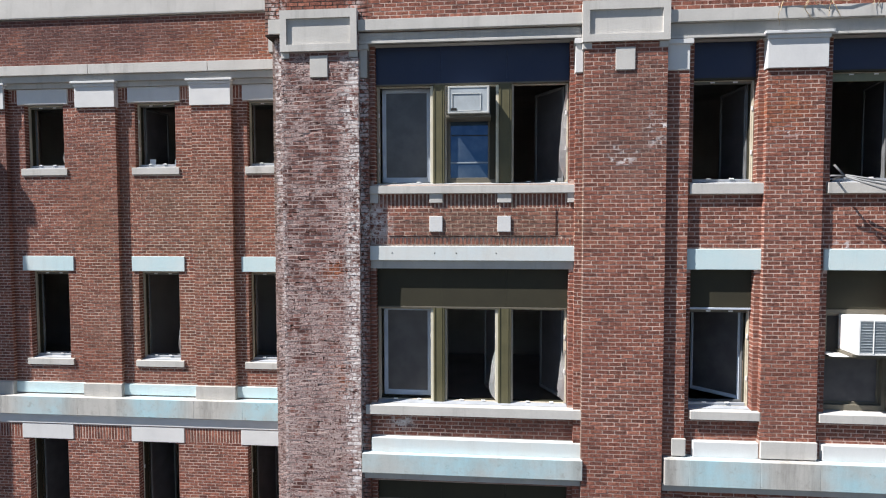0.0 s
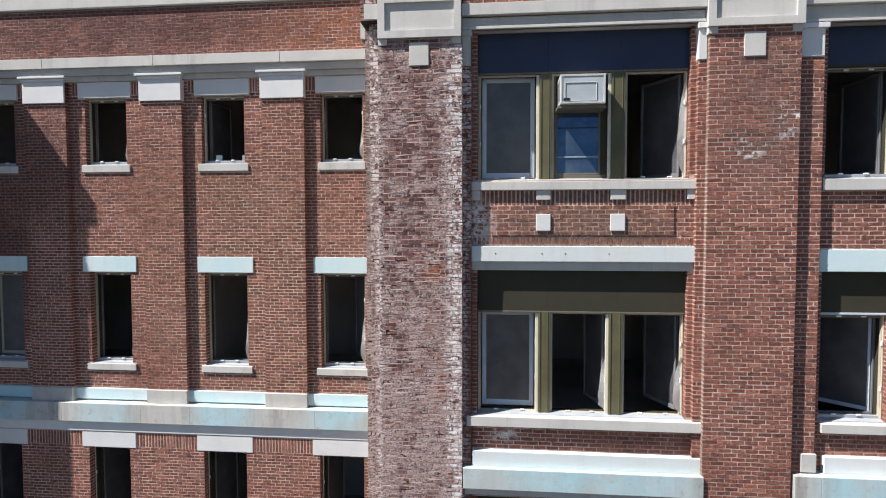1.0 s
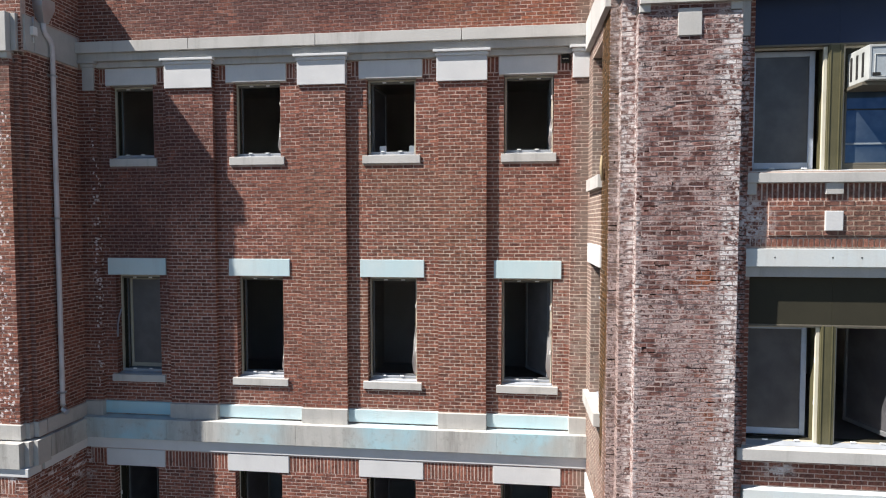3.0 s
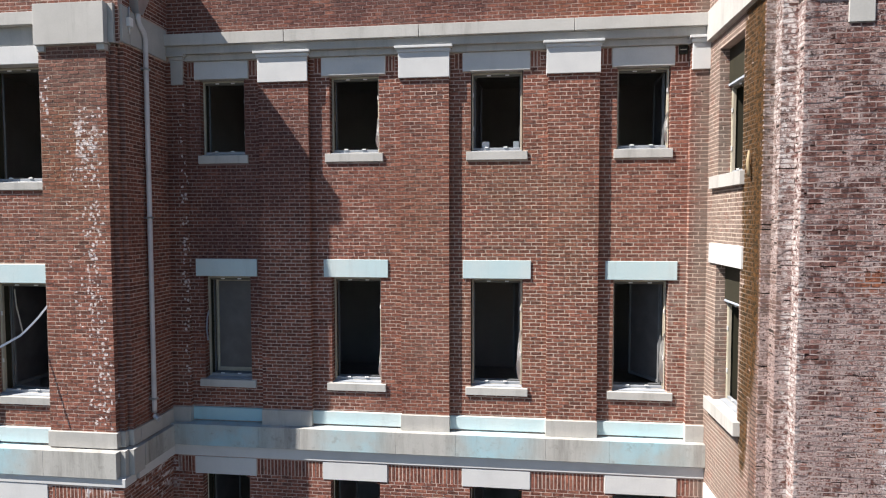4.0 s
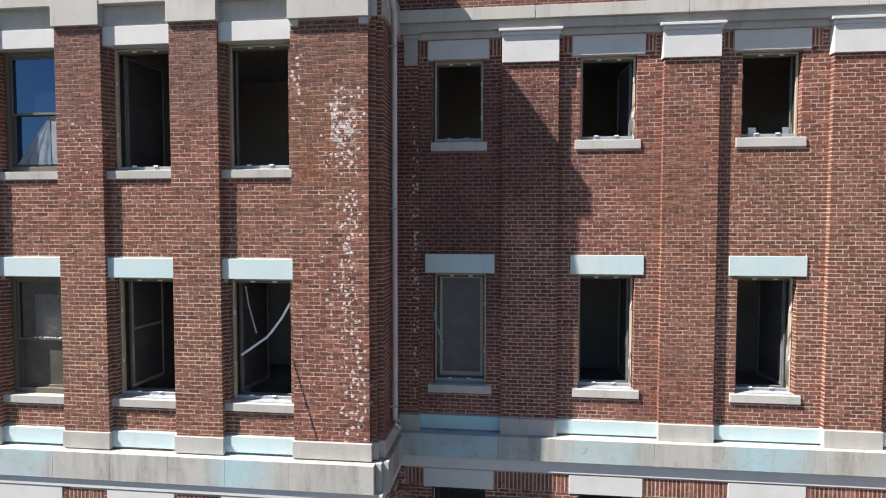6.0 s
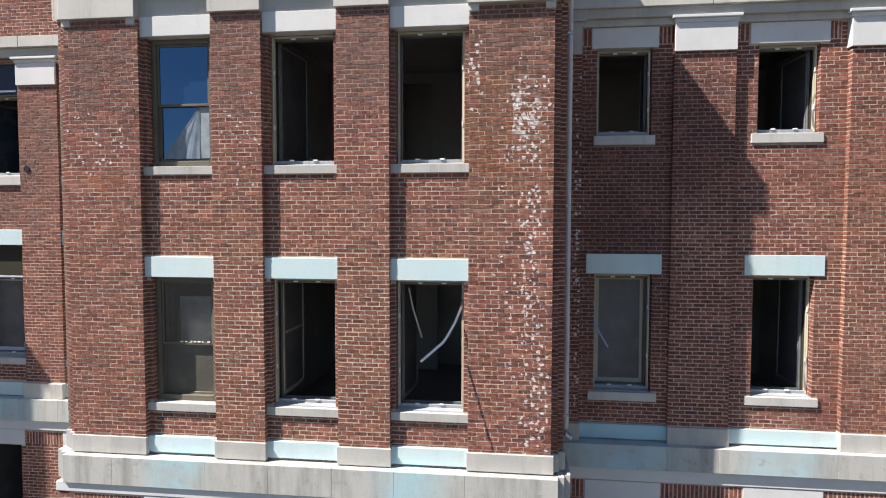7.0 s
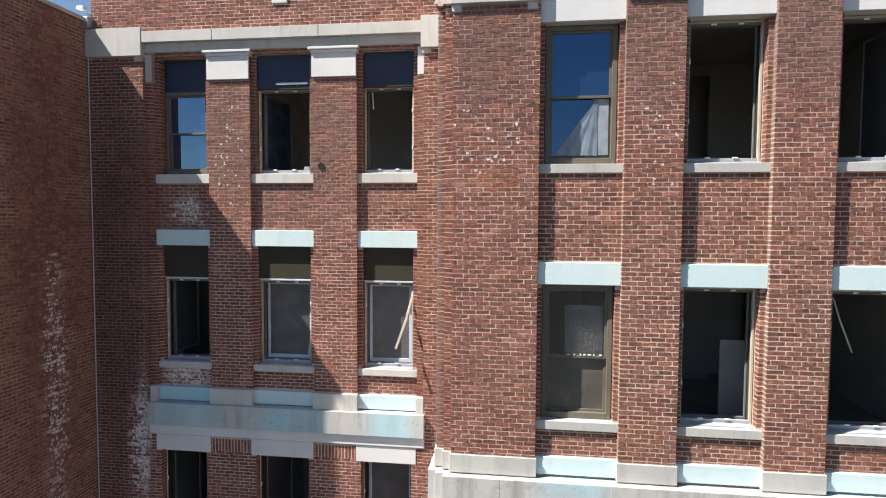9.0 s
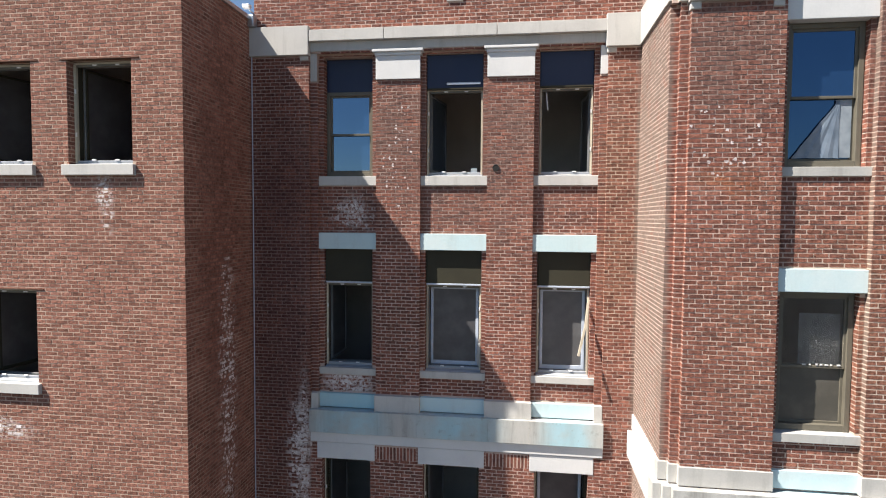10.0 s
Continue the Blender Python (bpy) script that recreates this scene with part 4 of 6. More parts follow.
capital(wall_a, 4.05, 4.95, 9.96, 11.87, 12.43, WT)
capital(wall_a, 6.20, 7.10, 9.96, 11.87, 12.43, WT)
# its west return
for nm, y0, y1, z0, z1, mat, out in ((LINT, 10.92, 12.34, 8.75, 9.08, WT, 0.03), (SILL, 10.93, 12.27, 9.97, 10.17, ST, 0.07), (SILL, 10.9, 12.25, 6.30, 6.51, ST, 0.10),
                                     ("cap_band", 10.31, 12.58, 12.44, 12.93, ST, 0.08), (LINT, 10.8, 12.4, 4.6, 4.95, WT, 0.03)):
    stone_part(nm, -4.0 - out, -3.75, y0, y1, z0, z1, mat, wall_a, "sunlit stone %s of the return wall" % nm.replace("window_", ""))

# court: the set-back wall with four windows to a row
B_C = (-12.70, -10.18, -7.58, -5.06)
b_open = []
B_TOP = ((-0.47, 0.41), (-0.47, 0.46), (-0.47, 0.46), (-0.44, 0.46))          # the upper row's openings
B_LINTEL = ((-0.56, 0.50), (-0.61, 0.58), (-0.61, 0.58), (-0.53, 0.51))
B_SILL = ((-0.51, 0.47), (-0.56, 0.53), (-0.55, 0.54), (-0.49, 0.50))
for i, c in enumerate(B_C):
    b_open += [(c + B_TOP[i][0], c + B_TOP[i][1], 10.69, 12.11), (c - 0.47, c + 0.47, 6.42, 8.40), (c - 0.47, c + 0.47, 2.4, 4.64)]
b_strips = [(x0, x1, y, 5.0, 12.55) for x0, x1, y in (
    (-13.77, -13.42, 12.54), (-13.42, -11.97, 12.645), (-11.97, -11.02, 12.54), (-11.02, -9.31, 12.645), (-9.31, -8.43, 12.54),
    (-8.43, -6.69, 12.645), (-6.69, -5.81, 12.54), (-5.81, -4.30, 12.645), (-4.30, -4.0, 12.54))]
b_strips += [(-13.77, -4.0, 12.60, 12.55, TOP), (-13.77, -4.0, 12.47, 0, 5.0)]
b_stones = [("cornice_fascia", a, b, 12.42, 12.70, 12.91, ST, "grey stone cornice band", 0.3) for a, b in ((-13.77, -11.43), (-11.42, -8.96), (-8.95, -6.26), (-6.25, -4.0))]
b_stones += [("frieze_band", -13.77, -4.0, 12.485, 12.555, 12.70, WE, "grey stone band below the cornice", 0.2), ("frieze_fillet", -13.77, -4.0, 12.56, 12.445, 12.555, WE, "grey stone fillet over the lintels", 0.15)]
b_runs = []
for i, c in enumerate(B_C):
    b_stones += [(LINT, c + B_LINTEL[i][0], c + B_LINTEL[i][1], 12.61, 12.11, 12.44, WT, "white painted stone lintel"), (SILL, c + B_SILL[i][0], c + B_SILL[i][1], 12.612, 10.54, 10.69, ST, "cream stone window sill", 0.3),
                 (LINT, c - 0.61, c + 0.61, 12.62, 8.41, 8.74, BL, "pale blue painted stone lintel"), (SILL, c - 0.56, c + 0.56, 12.605, 6.28, 6.42, ST, "cream stone window sill", 0.3),
                 (LINT, c - 0.61, c + 0.61, 12.455, 4.64, 4.97, WT, "white painted stone lintel"), (SILL, c - 0.56, c + 0.56, 12.42, 2.26, 2.4, ST, "cream stone window sill", 0.3)]
    b_runs += [(c - 0.76, c + B_LINTEL[i][0] - 0.005, 12.645, 12.16, 12.44), (c + B_LINTEL[i][1] + 0.005, c + 0.76, 12.645, 12.16, 12.44)]
for a, b in ((-13.42, -11.97), (-11.02, -9.31), (-8.43, -6.69), (-5.81, -4.30)):
    # the westmost stone, in shade, takes the pre-shaded blue
    b_stones.append((BASE, a, b, 12.595, 5.64, 5.88, M_BLUE_SHADE if a < -13 else BL, "pale blue painted base stone", 0.15))
for a, b in ((-13.77, -13.40), (-11.98, -11.01), (-9.32, -8.42), (-6.70, -5.80), (-4.31, -4.0)):
    b_stones.append((BASE, a, b, 12.495, 5.61, 5.90, WE, "grey base stone under a pilaster", 0.2))
b_stones += belt_run([-13.77, -13.30, -12.0, -11.2, -9.4, -8.3, -6.7, -5.6, -4.0], 12.38, 5.21, 5.61, False)
b_stones += [("belt_moulding", -13.77, -4.0, 12.445, 4.99, 5.21, WT, "pale stone moulding under the belt", 0.3)]
for a, b in ((-13.66, -13.32), (-12.08, -10.80), (-9.56, -8.20), (-6.96, -5.68), (-4.44, -4.02)):
    b_runs.append((a, b, 12.47, 4.66, 4.97))
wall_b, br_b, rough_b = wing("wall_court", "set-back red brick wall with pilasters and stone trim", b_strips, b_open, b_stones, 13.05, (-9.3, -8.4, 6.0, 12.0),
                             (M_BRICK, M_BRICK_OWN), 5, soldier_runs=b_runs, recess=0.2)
for a, b in ((-11.97, -11.02), (-9.34, -8.42), (-6.72, -5.80)):
    capital(wall_b, a, b, 12.50, 12.0, 12.56, WT)
capital(wall_b, -13.66, -13.43, 12.50, 12.0, 12.56, WE)
capital(wall_b, -4.29, -4.0, 12.50, 12.0, 12.56, WT)

# middle bay with three windows to a row
C_P = [(-20.25, -19.08), (-18.29, -17.13), (-16.34, -15.17)]
c_open = []
for a, b in C_P:
    c_open += [(a + 0.07, b - 0.07, 10.12, 12.10), (a + 0.07, b - 0.07, 6.41, 8.40), (a + 0.07, b - 0.07, 2.4, 4.65)]
c_strips = [(x0, x1, y, 5.0, 12.4) for x0, x1, y in (
    (-21.72, -21.60, 11.29), (-21.60, -21.48, 11.20), (-21.48, -20.25, 11.11), (-20.25, -19.08, 11.22), (-19.08, -18.29, 11.11), (-18.29, -17.13, 11.22),
    (-17.13, -16.34, 11.11), (-16.34, -15.17, 11.22), (-15.17, -13.96, 11.13), (-13.96, -13.865, 11.22), (-13.865, -13.77, 11.31))]
c_strips += [(-21.72, -13.77, 11.20, 12.4, TOP), (-21.72, -13.77, 11.03, 0, 5.0)]
c_stones = [("frieze_band", -20.30, -15.15, 11.19, 12.40, 12.72, WE, "grey stone band below the cornice", 0.2)]
c_stones += [("cornice_fascia", a, b, 11.07, 12.72, 12.93, ST, "grey stone cornice band", 0.3) for a, b in C_P]
for a, b in C_P:
    c_stones += [(LINT, a, b, 11.16, 12.10, 12.40, WT, "white painted stone lintel"), (SILL, a, b + 0.01, 11.185, 9.99, 10.12, WE, "cream stone window sill", 0.3),
                 (LINT, a, b, 11.16, 8.40, 8.72, BL, "pale blue painted stone lintel"), (SILL, a, b + 0.02, 11.175, 6.28, 6.41, WE, "cream stone window sill", 0.3),
                 (LINT, a, b, 11.015, 4.65, 4.97, WT, "white painted stone lintel"), (BASE, a, b, 11.16, 5.62, 5.88, BL, "pale blue painted base stone", 0.15)]
for a, b, y in ((-21.50, -20.23, 11.08), (-19.10, -18.27, 11.08), (-17.15, -16.32, 11.08), (-15.19, -13.92, 11.09), (-21.62, -21.50, 11.17), (-21.75, -21.62, 11.26), (-13.92, -13.835, 11.19), (-13.835, -13.74, 11.28)):
    c_stones.append((BASE, a, b, y, 5.60, 5.87, WE, "grey base stone under a pier", 0.2))
c_stones += belt_run([-21.59, -20.75, -19.2, -18.2, -17.2, -16.25, -15.2, -13.86], 10.97, 5.13, 5.58, False)
c_stones += [(BELT, -21.71, -21.59, 11.08, 5.13, 5.58, WE, "", 0.3), (BELT, -21.83, -21.71, 11.17, 5.13, 5.58, WE, "", 0.3), (BELT, -13.86, -13.765, 11.08, 5.13, 5.58, WE, "", 0.3), (BELT, -13.765, -13.67, 11.17, 5.13, 5.58, WE, "", 0.3)]
c_stones += [("belt_moulding", -21.74, -13.73, 11.005, 4.98, 5.13, WT, "pale stone moulding under the belt", 0.3)]
for a, b in ((-21.52, -20.27), (-15.19, -13.93)):
    c_stones += [("pier_cap", a, b, 11.05, 12.37, 13.04, ST, "grey stone pier cap", 0.25), ("cap_drop", a + 0.02, a + 0.16, 11.09, 12.27, 12.37, ST, "", 0.1), ("cap_drop", b - 0.16, b - 0.02, 11.09, 12.27, 12.37, ST, "", 0.1)]
for a, b in ((-19.10, -18.28), (-17.15, -16.33)):
    c_stones += [("pilaster_cap", a, b, 11.06, 12.40, 13.0, ST, "grey stone pilaster cap", 0.25)]
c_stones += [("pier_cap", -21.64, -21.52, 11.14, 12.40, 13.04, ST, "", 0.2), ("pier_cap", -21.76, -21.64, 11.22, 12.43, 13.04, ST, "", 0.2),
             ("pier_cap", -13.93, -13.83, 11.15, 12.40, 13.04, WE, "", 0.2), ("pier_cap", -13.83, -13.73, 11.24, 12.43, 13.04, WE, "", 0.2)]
zc = [(11.0, 13.6, 5.12, 5.88), (11.0, 13.6, 12.42, 13.04)]
c_west = Face('w', -21.72, 11.29, 13.55, 0, TOP, zc)
c_east = Face('e', -13.77, 11.31, 12.66, 0, TOP, [(11.0, 13.6, 4.98, 5.88), (11.0, 13.6, 12.42, 13.04)])
c_runs = [(a, b, 11.03, 4.66, 4.95) for a, b in ((-21.45, -20.3), (-19.03, -18.34), (-17.08, -16.39), (-15.1, -14.0))]
wall_c, br_c, rough_c = wing("wall_middle_bay", "projecting red brick bay with four piers and stone trim", c_strips, c_open, c_stones, 11.6, (-17.2, -15.1, 6.0, 11.6),
                             (M_BRICK, M_BRICK_OWN), 7, rough_strips=((-15.2, -13.9, 0.45), (-21.48, -20.2, 0.3)), side_faces=((c_west, 0.4), (c_east, 0.4), (Face("w", -21.72, 11.03, 11.305, 0, 5.0), 0.01), (Face("e", -13.77, 11.03, 11.325, 0, 5.0), 0.01)), soldier_runs=c_runs, recess=0.12)
for nm, x0, x1, y0, y1, z0, z1, mat in ((BASE, -21.75, -21.5, 11.47, 13.36, 5.60, 5.87, WT), (BELT, -21.83, -21.5, 11.48, 13.32, 5.13, 5.58, WT), ("cap_band", -21.76, -21.5, 11.43, 13.36, 12.44, 13.04, ST),
                                        (BASE, -13.97, -13.74, 11.49, 12.50, 5.60, 5.87, WE), (BELT, -13.97, -13.67, 11.48, 12.40, 5.18, 5.58, M_BELT), ("belt_moulding", -13.97, -13.71, 11.36, 12.46, 4.99, 5.18, WT), ("cap_band", -13.97, -13.73, 11.45, 12.50, 12.44, 13.0, WE)):
    stone_part(nm, x0, x1, y0, y1, z0, z1, mat, wall_c, "stone %s returning round the bay" % nm.replace("_", " "))

# far recess with three windows to a row
D_P = [(-27.68, -26.53), (-25.68, -24.42), (-23.57, -22.41)]
d_open = []
for a, b in D_P:
    d_open += [(a + 0.09, b - 0.09, 10.18, 12.45), (a + 0.09, b - 0.09, 6.45, 8.78), (a + 0.09, b - 0.09, 2.4, 4.69)]
d_strips = [(x0, x1, y, 5.0, 12.5) for x0, x1, y in (
    (-29.3, -27.82, 13.37), (-27.82, -27.68, 13.46), (-27.68, -26.53, 13.55), (-26.53, -25.68, 13.46), (-25.68, -24.42, 13.55), (-24.42, -23.57, 13.46),
    (-23.57, -22.41, 13.55), (-22.41, -22.28, 13.46), (-22.28, -21.5, 13.38))]
d_strips += [(-28.93, -21.5, 13.42, 12.5, TOP), (-29.3, -27.82, 13.36, 0, 5.0), (-27.82, -22.28, 13.38, 0, 5.0), (-22.28, -21.5, 13.37, 0, 5.0)]
d_stones = [("cornice_fascia", a, b, 13.31, 12.70, 12.91, ST, "grey stone cornice band", 0.3) for a, b in ((-27.80, -26.36), (-26.35, -24.26), (-24.25, -22.33))]
d_stones += [("frieze_band", -27.80, -22.33, 13.40, 12.53, 12.70, WE, "grey stone band below the cornice", 0.2),
             ("pier_cap", -28.99, -27.81, 13.30, 12.45, 12.99, ST, "grey stone pier cap", 0.25), ("pier_cap", -22.33, -21.74, 13.30, 12.43, 13.0, ST, "grey stone pier cap", 0.25),
             ("cap_drop", -27.99, -27.83, 13.35, 12.36, 12.45, ST, "", 0.1), ("cap_drop", -22.31, -22.15, 13.36, 12.34, 12.43, ST, "", 0.1),
             ("half_capital", -27.82, -27.69, 13.44, 11.98, 12.53, ST, "", 0.1), ("half_capital", -22.41, -22.28, 13.44, 11.98, 12.53, WT, "", 0.1),
             ("square_stone", -25.19, -24.89, 13.39, 13.36, 13.70, WT, "white square stone in the parapet", 0.1)]
for a, b in D_P:
    d_stones += [(SILL, a - 0.01, b + 0.01, 13.50, 10.0, 10.18, ST, "cream stone window sill", 0.3), (LINT, a, b, 13.49, 8.78, 9.09, BL, "pale blue painted stone lintel"),
                 (SILL, a, b + 0.02, 13.50, 6.32, 6.45, ST, "cream stone window sill", 0.3), (LINT, a, b, 13.365, 4.69, 5.01, WT, "white painted stone lintel"),
                 (BASE, a, b, 13.47, 5.68, 5.95, M_BLUE_SHADE if a < -27 else BL, "pale blue painted base stone", 0.15)]
for a, b in ((-27.80, -27.66), (-26.54, -25.66), (-24.43, -23.55), (-22.42, -22.27)):
    d_stones.append((BASE, a, b, 13.37, 5.66, 5.97, ST, "grey base stone under a pilaster", 0.2))
d_stones += belt_run([-27.82, -26.45, -25.7, -24.35, -23.6, -22.25], 13.29, 5.22, 5.66, True)
d_stones += [("belt_moulding", -27.81, -22.25, 13.345, 5.02, 5.22, WT, "pale stone moulding under the belt", 0.3)]
d_runs = [(a, b, 13.38, 4.72, 4.98) for a, b in ((-26.5, -25.71), (-24.39, -23.6))]
wall_d, br_d, rough_d = wing("wall_recess", "set-back red brick wall with three window bays and stone trim", d_strips, d_open, d_stones, 13.95, (-26.6, -23.5, 6.0, 11.6),
                             (M_BRICK, M_BRICK_OWN), 9, soldier_runs=d_runs, recess=0.18)
for a, b in ((-26.53, -25.68), (-24.43, -23.57)):
    capital(wall_d, a, b, 13.42, 11.98, 12.53, WT)

# annex at the end
E_W = [(-30.96, -29.84, 10.20, 11.85), (-32.72, -31.60, 10.20, 11.85), (-32.72, -31.60, 6.62, 8.17), (-34.5, -33.4, 10.20, 11.85), (-34.5, -33.4, 6.62, 8.17)]
e_strips = [(-35.0, -28.98, 11.05, 0, 13.12)]
e_stones = []
for a, b, c, d in E_W:
    e_stones.append((SILL, a - 0.08, b + 0.05, 10.98, c - 0.17, c, ST, "cream stone window sill", 0.3))
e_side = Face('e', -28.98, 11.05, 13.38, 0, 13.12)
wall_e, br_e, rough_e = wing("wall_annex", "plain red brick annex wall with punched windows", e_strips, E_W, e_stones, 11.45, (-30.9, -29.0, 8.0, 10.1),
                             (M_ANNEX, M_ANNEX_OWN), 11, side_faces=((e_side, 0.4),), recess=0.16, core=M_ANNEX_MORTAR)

for a, b, c, d in E_W:
    stone_part("steel_lintel", a - 0.12, b + 0.14, 11.035, 11.15, d, d + 0.018, M_RUST, wall_e, "rusty steel angle lintel", 0.003)

# upper cornice, copings and roofs
for nm, x0, x1, y0, y1 in (("east", -4.06, 8.4, 9.92, 10.4), ("court", -13.70, -4.06, 12.54, 13.0), ("middle", -21.78, -13.70, 11.13, 11.6), ("recess", -28.95, -21.78, 13.36, 13.9)):
    tagged(part("upper_cornice", block(x0, x1, y0, y1, 13.96, 14.45, 0.02), ST, None), "weathered grey stone upper cornice", "cornice", kind="structure")
for x0, x1, y0, y1 in ((-14.05, -13.70, 11.6, 12.54), (-21.78, -21.44, 11.6, 13.36), (-4.06, -3.7, 10.4, 12.54)):
    tagged(part("upper_cornice", block(x0, x1, y0 + 0.002, y1 - 0.002, 13.96, 14.45, 0.02), ST, None), "weathered grey stone upper cornice", "cornice", kind="structure")
tagged(part("annex_coping", block(-35.0, -28.93, 11.0, 11.5, 13.125, 13.2, 0.01), M_GALV, None), "thin metal coping on the annex wall", "coping", kind="structure")
tagged(part("annex_coping", block(-29.4, -28.93, 11.502, 13.36, 13.125, 13.2, 0.01), M_GALV, None), "thin metal coping on the annex wall", "coping", kind="structure")

# ---- rooms behind the windows, closed all round ----
def slab(name, x0, x1, y0, y1, z0, z1, mat, label, cat):
    return tagged(part(name, block(x0, x1, y0, y1, z0, z1, 0), mat, None), label, cat, kind="structure")


for tag, x0, x1, yf in (("east", -3.55, 8.4, 10.52), ("court", -14.0, -3.56, 13.07), ("middle", -21.3, -14.01, 11.62), ("recess", -29.3, -21.31, 13.97), ("annex", -35.0, -29.4, 11.47)):
    for z in (5.45, 9.2):
        slab("floor", x0, x1 - 0.01, yf, 18.0, z, z + 0.28, M_FLOOR, "bare dark concrete floor slab of the empty rooms", "floor")
    slab("floor", x0, x1 - 0.01, yf, 18.0, 1.4, 1.65, M_FLOOR, "bare dark concrete floor slab of the empty rooms", "floor")
    slab("ceiling", x0, x1 - 0.01, yf, 18.0, 12.75, 12.95, M_ROOM, "stained grey plaster ceiling", "ceiling")
    slab("wall_inner", x0, x1 - 0.01, 17.0, 17.2, 1.65, 12.75, M_ROOM, "stained grey plaster wall of an empty room", "wall")
for x, y0 in ((8.2, 10.6), (-3.56, 12.9), (-13.95, 12.9), (-21.5, 13.9), (-29.4, 13.9), (-34.8, 11.5), (2.1, 10.55), (-8.8, 13.1), (-19.0, 11.65), (-26.15, 14.0), (-31.3, 11.5)):
    slab("wall_inner", x, x + 0.12, y0, 17.0, 1.65, 12.75, M_ROOM, "stained grey plaster partition between empty rooms", "wall")
# the middle bay's rear room wall, with doorways into a dark passage
for a, b, z0, z1 in (cut_boxes(-18.87, -14.02, 5.74, 12.74, [(-17.12, -16.42, 9.48, 12.5), (-16.3, -15.5, 5.74, 7.8)])):
    slab("wall_inner", a, b, 16.4, 16.52, z0, z1, M_ROOM, "stained grey plaster wall with a doorway", "wall")
slab("roof", -28.9, 8.4, 13.9, 18.4, 13.6, 13.75, M_ROOF, "flat grey felt roof", "roof")
slab("roof", -3.6, 8.4, 10.4, 13.9, 13.6, 13.75, M_ROOF, "flat grey felt roof", "roof")
slab("roof", -21.5, -13.9, 11.6, 13.9, 13.6, 13.75, M_ROOF, "flat grey felt roof", "roof")
slab("roof", -13.89, -3.61, 13.0, 13.9, 13.6, 13.75, M_ROOF, "flat grey felt roof", "roof")
slab("roof", -35.0, -29.0, 11.45, 18.4, 12.98, 13.08, M_ROOF, "flat grey felt roof", "roof")
slab("wall_rear", -35.0, 8.4, 18.0, 18.4, 0, 13.55, M_BRICK, "plain brick rear wall", "wall")
slab("wall_end", 8.4, 8.7, 9.9, 18.4, 0, 14.0, M_BRICK, "plain brick end wall", "wall")
slab("wall_end", -35.3, -35.0, 11.05, 18.4, 0, 13.12, M_BRICK, "plain brick end wall", "wall")
slab("ground", -3000, 3000, -3000, 3000, -0.5, 0, M_GROUND, "dark asphalt ground below the building", "ground")


# ---- windows ----
def bars(x0, x1, z0, z1, y0, y1, w, wb=None):
    """A rectangular frame of four mitre-free bars."""
    bm = bmesh.new()
    wb = wb or w
    for b in ((x0, x0 + w, z0, z1), (x1 - w, x1, z0, z1), (x0 + w, x1 - w, z1 - w, z1), (x0 + w, x1 - w, z0, z0 + wb)):
        bm_box(bm, b[0], b[1], y0, y1, b[2], b[3])
    bmesh.ops.bevel(bm, geom=bm.edges[:], offset=0.004, segments=1, affect='EDGES')
    return bm


def sash(parent, x0, x1, z0, z1, y, hinge, angle, frame, pane, bar=0.055, rail=False):
    """A casement, hinged at its left or right stile and swung into the room by angle."""
    w = x1 - x0
    ob = part("sash", bars(0, w, z0, z1, 0, 0.045, bar, bar + 0.02) if hinge == "left" else bars(-w, 0, z0, z1, 0, 0.045, bar, bar + 0.02), frame, parent)
    a, b = (bar, w - bar) if hinge == "left" else (bar - w, -bar)
    part("pane", block(a - 0.004, b + 0.004, 0.018, 0.026, z0 + bar + 0.016, z1 - bar + 0.004, 0), pane, ob)
    if rail:
        zm = (z0 + z1) / 2 + 0.05
        part("sash_rail", block(a, b, 0.004, 0.04, zm, zm + 0.045, 0.004), frame, ob)
    ob.location = (x0 if hinge == "left" else x1, y, 0)
    ob.rotation_euler = (0, 0, radians(angle if hinge == "left" else -angle))
    return ob


def clips(parent, spots):
    for x, y, z, tall in spots:
        if tall:
            part("hinge_clip", block(x - 0.011, x + 0.011, y - 0.02, y, z - 0.035, z + 0.035, 0.003), M_CLIP, parent, "small white plastic clip")
        else:
            part("frame_clip", block(x - 0.035, x + 0.035, y - 0.02, y, z - 0.011, z + 0.011, 0.003), M_CLIP, parent, "small white plastic clip")


def loose_seal(parent, x, side, z0, z1, bulge=0.075):
    """A pale sealing strip that has sprung out of the frame's jamb."""
    bm, prev, n = bmesh.new(), None, 12
    for i in range(n + 1):
        t = i / n
        b = bulge * math.sin(math.pi * t ** 0.7) * (1.0 + 0.15 * math.sin(t * 9)) + 0.006
        zz = z0 + (z1 - z0) * t
        cur = [bm.verts.new((x + side * 0.01, -0.006, zz)), bm.verts.new((x - side * b, -0.022 - 0.02 * math.sin(t * 7), zz))]
        if prev:
            bm.faces.new((prev[0], prev[1], cur[1], cur[0]))
        prev = cur
    bmesh.ops.solidify(bm, geom=bm.faces[:], thickness=0.004)
    return part("loose_seal", bm, M_CLIP, parent, "white sealing strip sprung out of the frame")


COUNT = [0]


def window_at(x, y, z, turn=0.0, label="", category="window"):
    COUNT[0] += 1
    e = new("window_%d" % COUNT[0])
    e.location = (x, y, z)
    e.rotation_euler = (0, 0, radians(turn))
    return tagged(e, label, category, kind="structure")


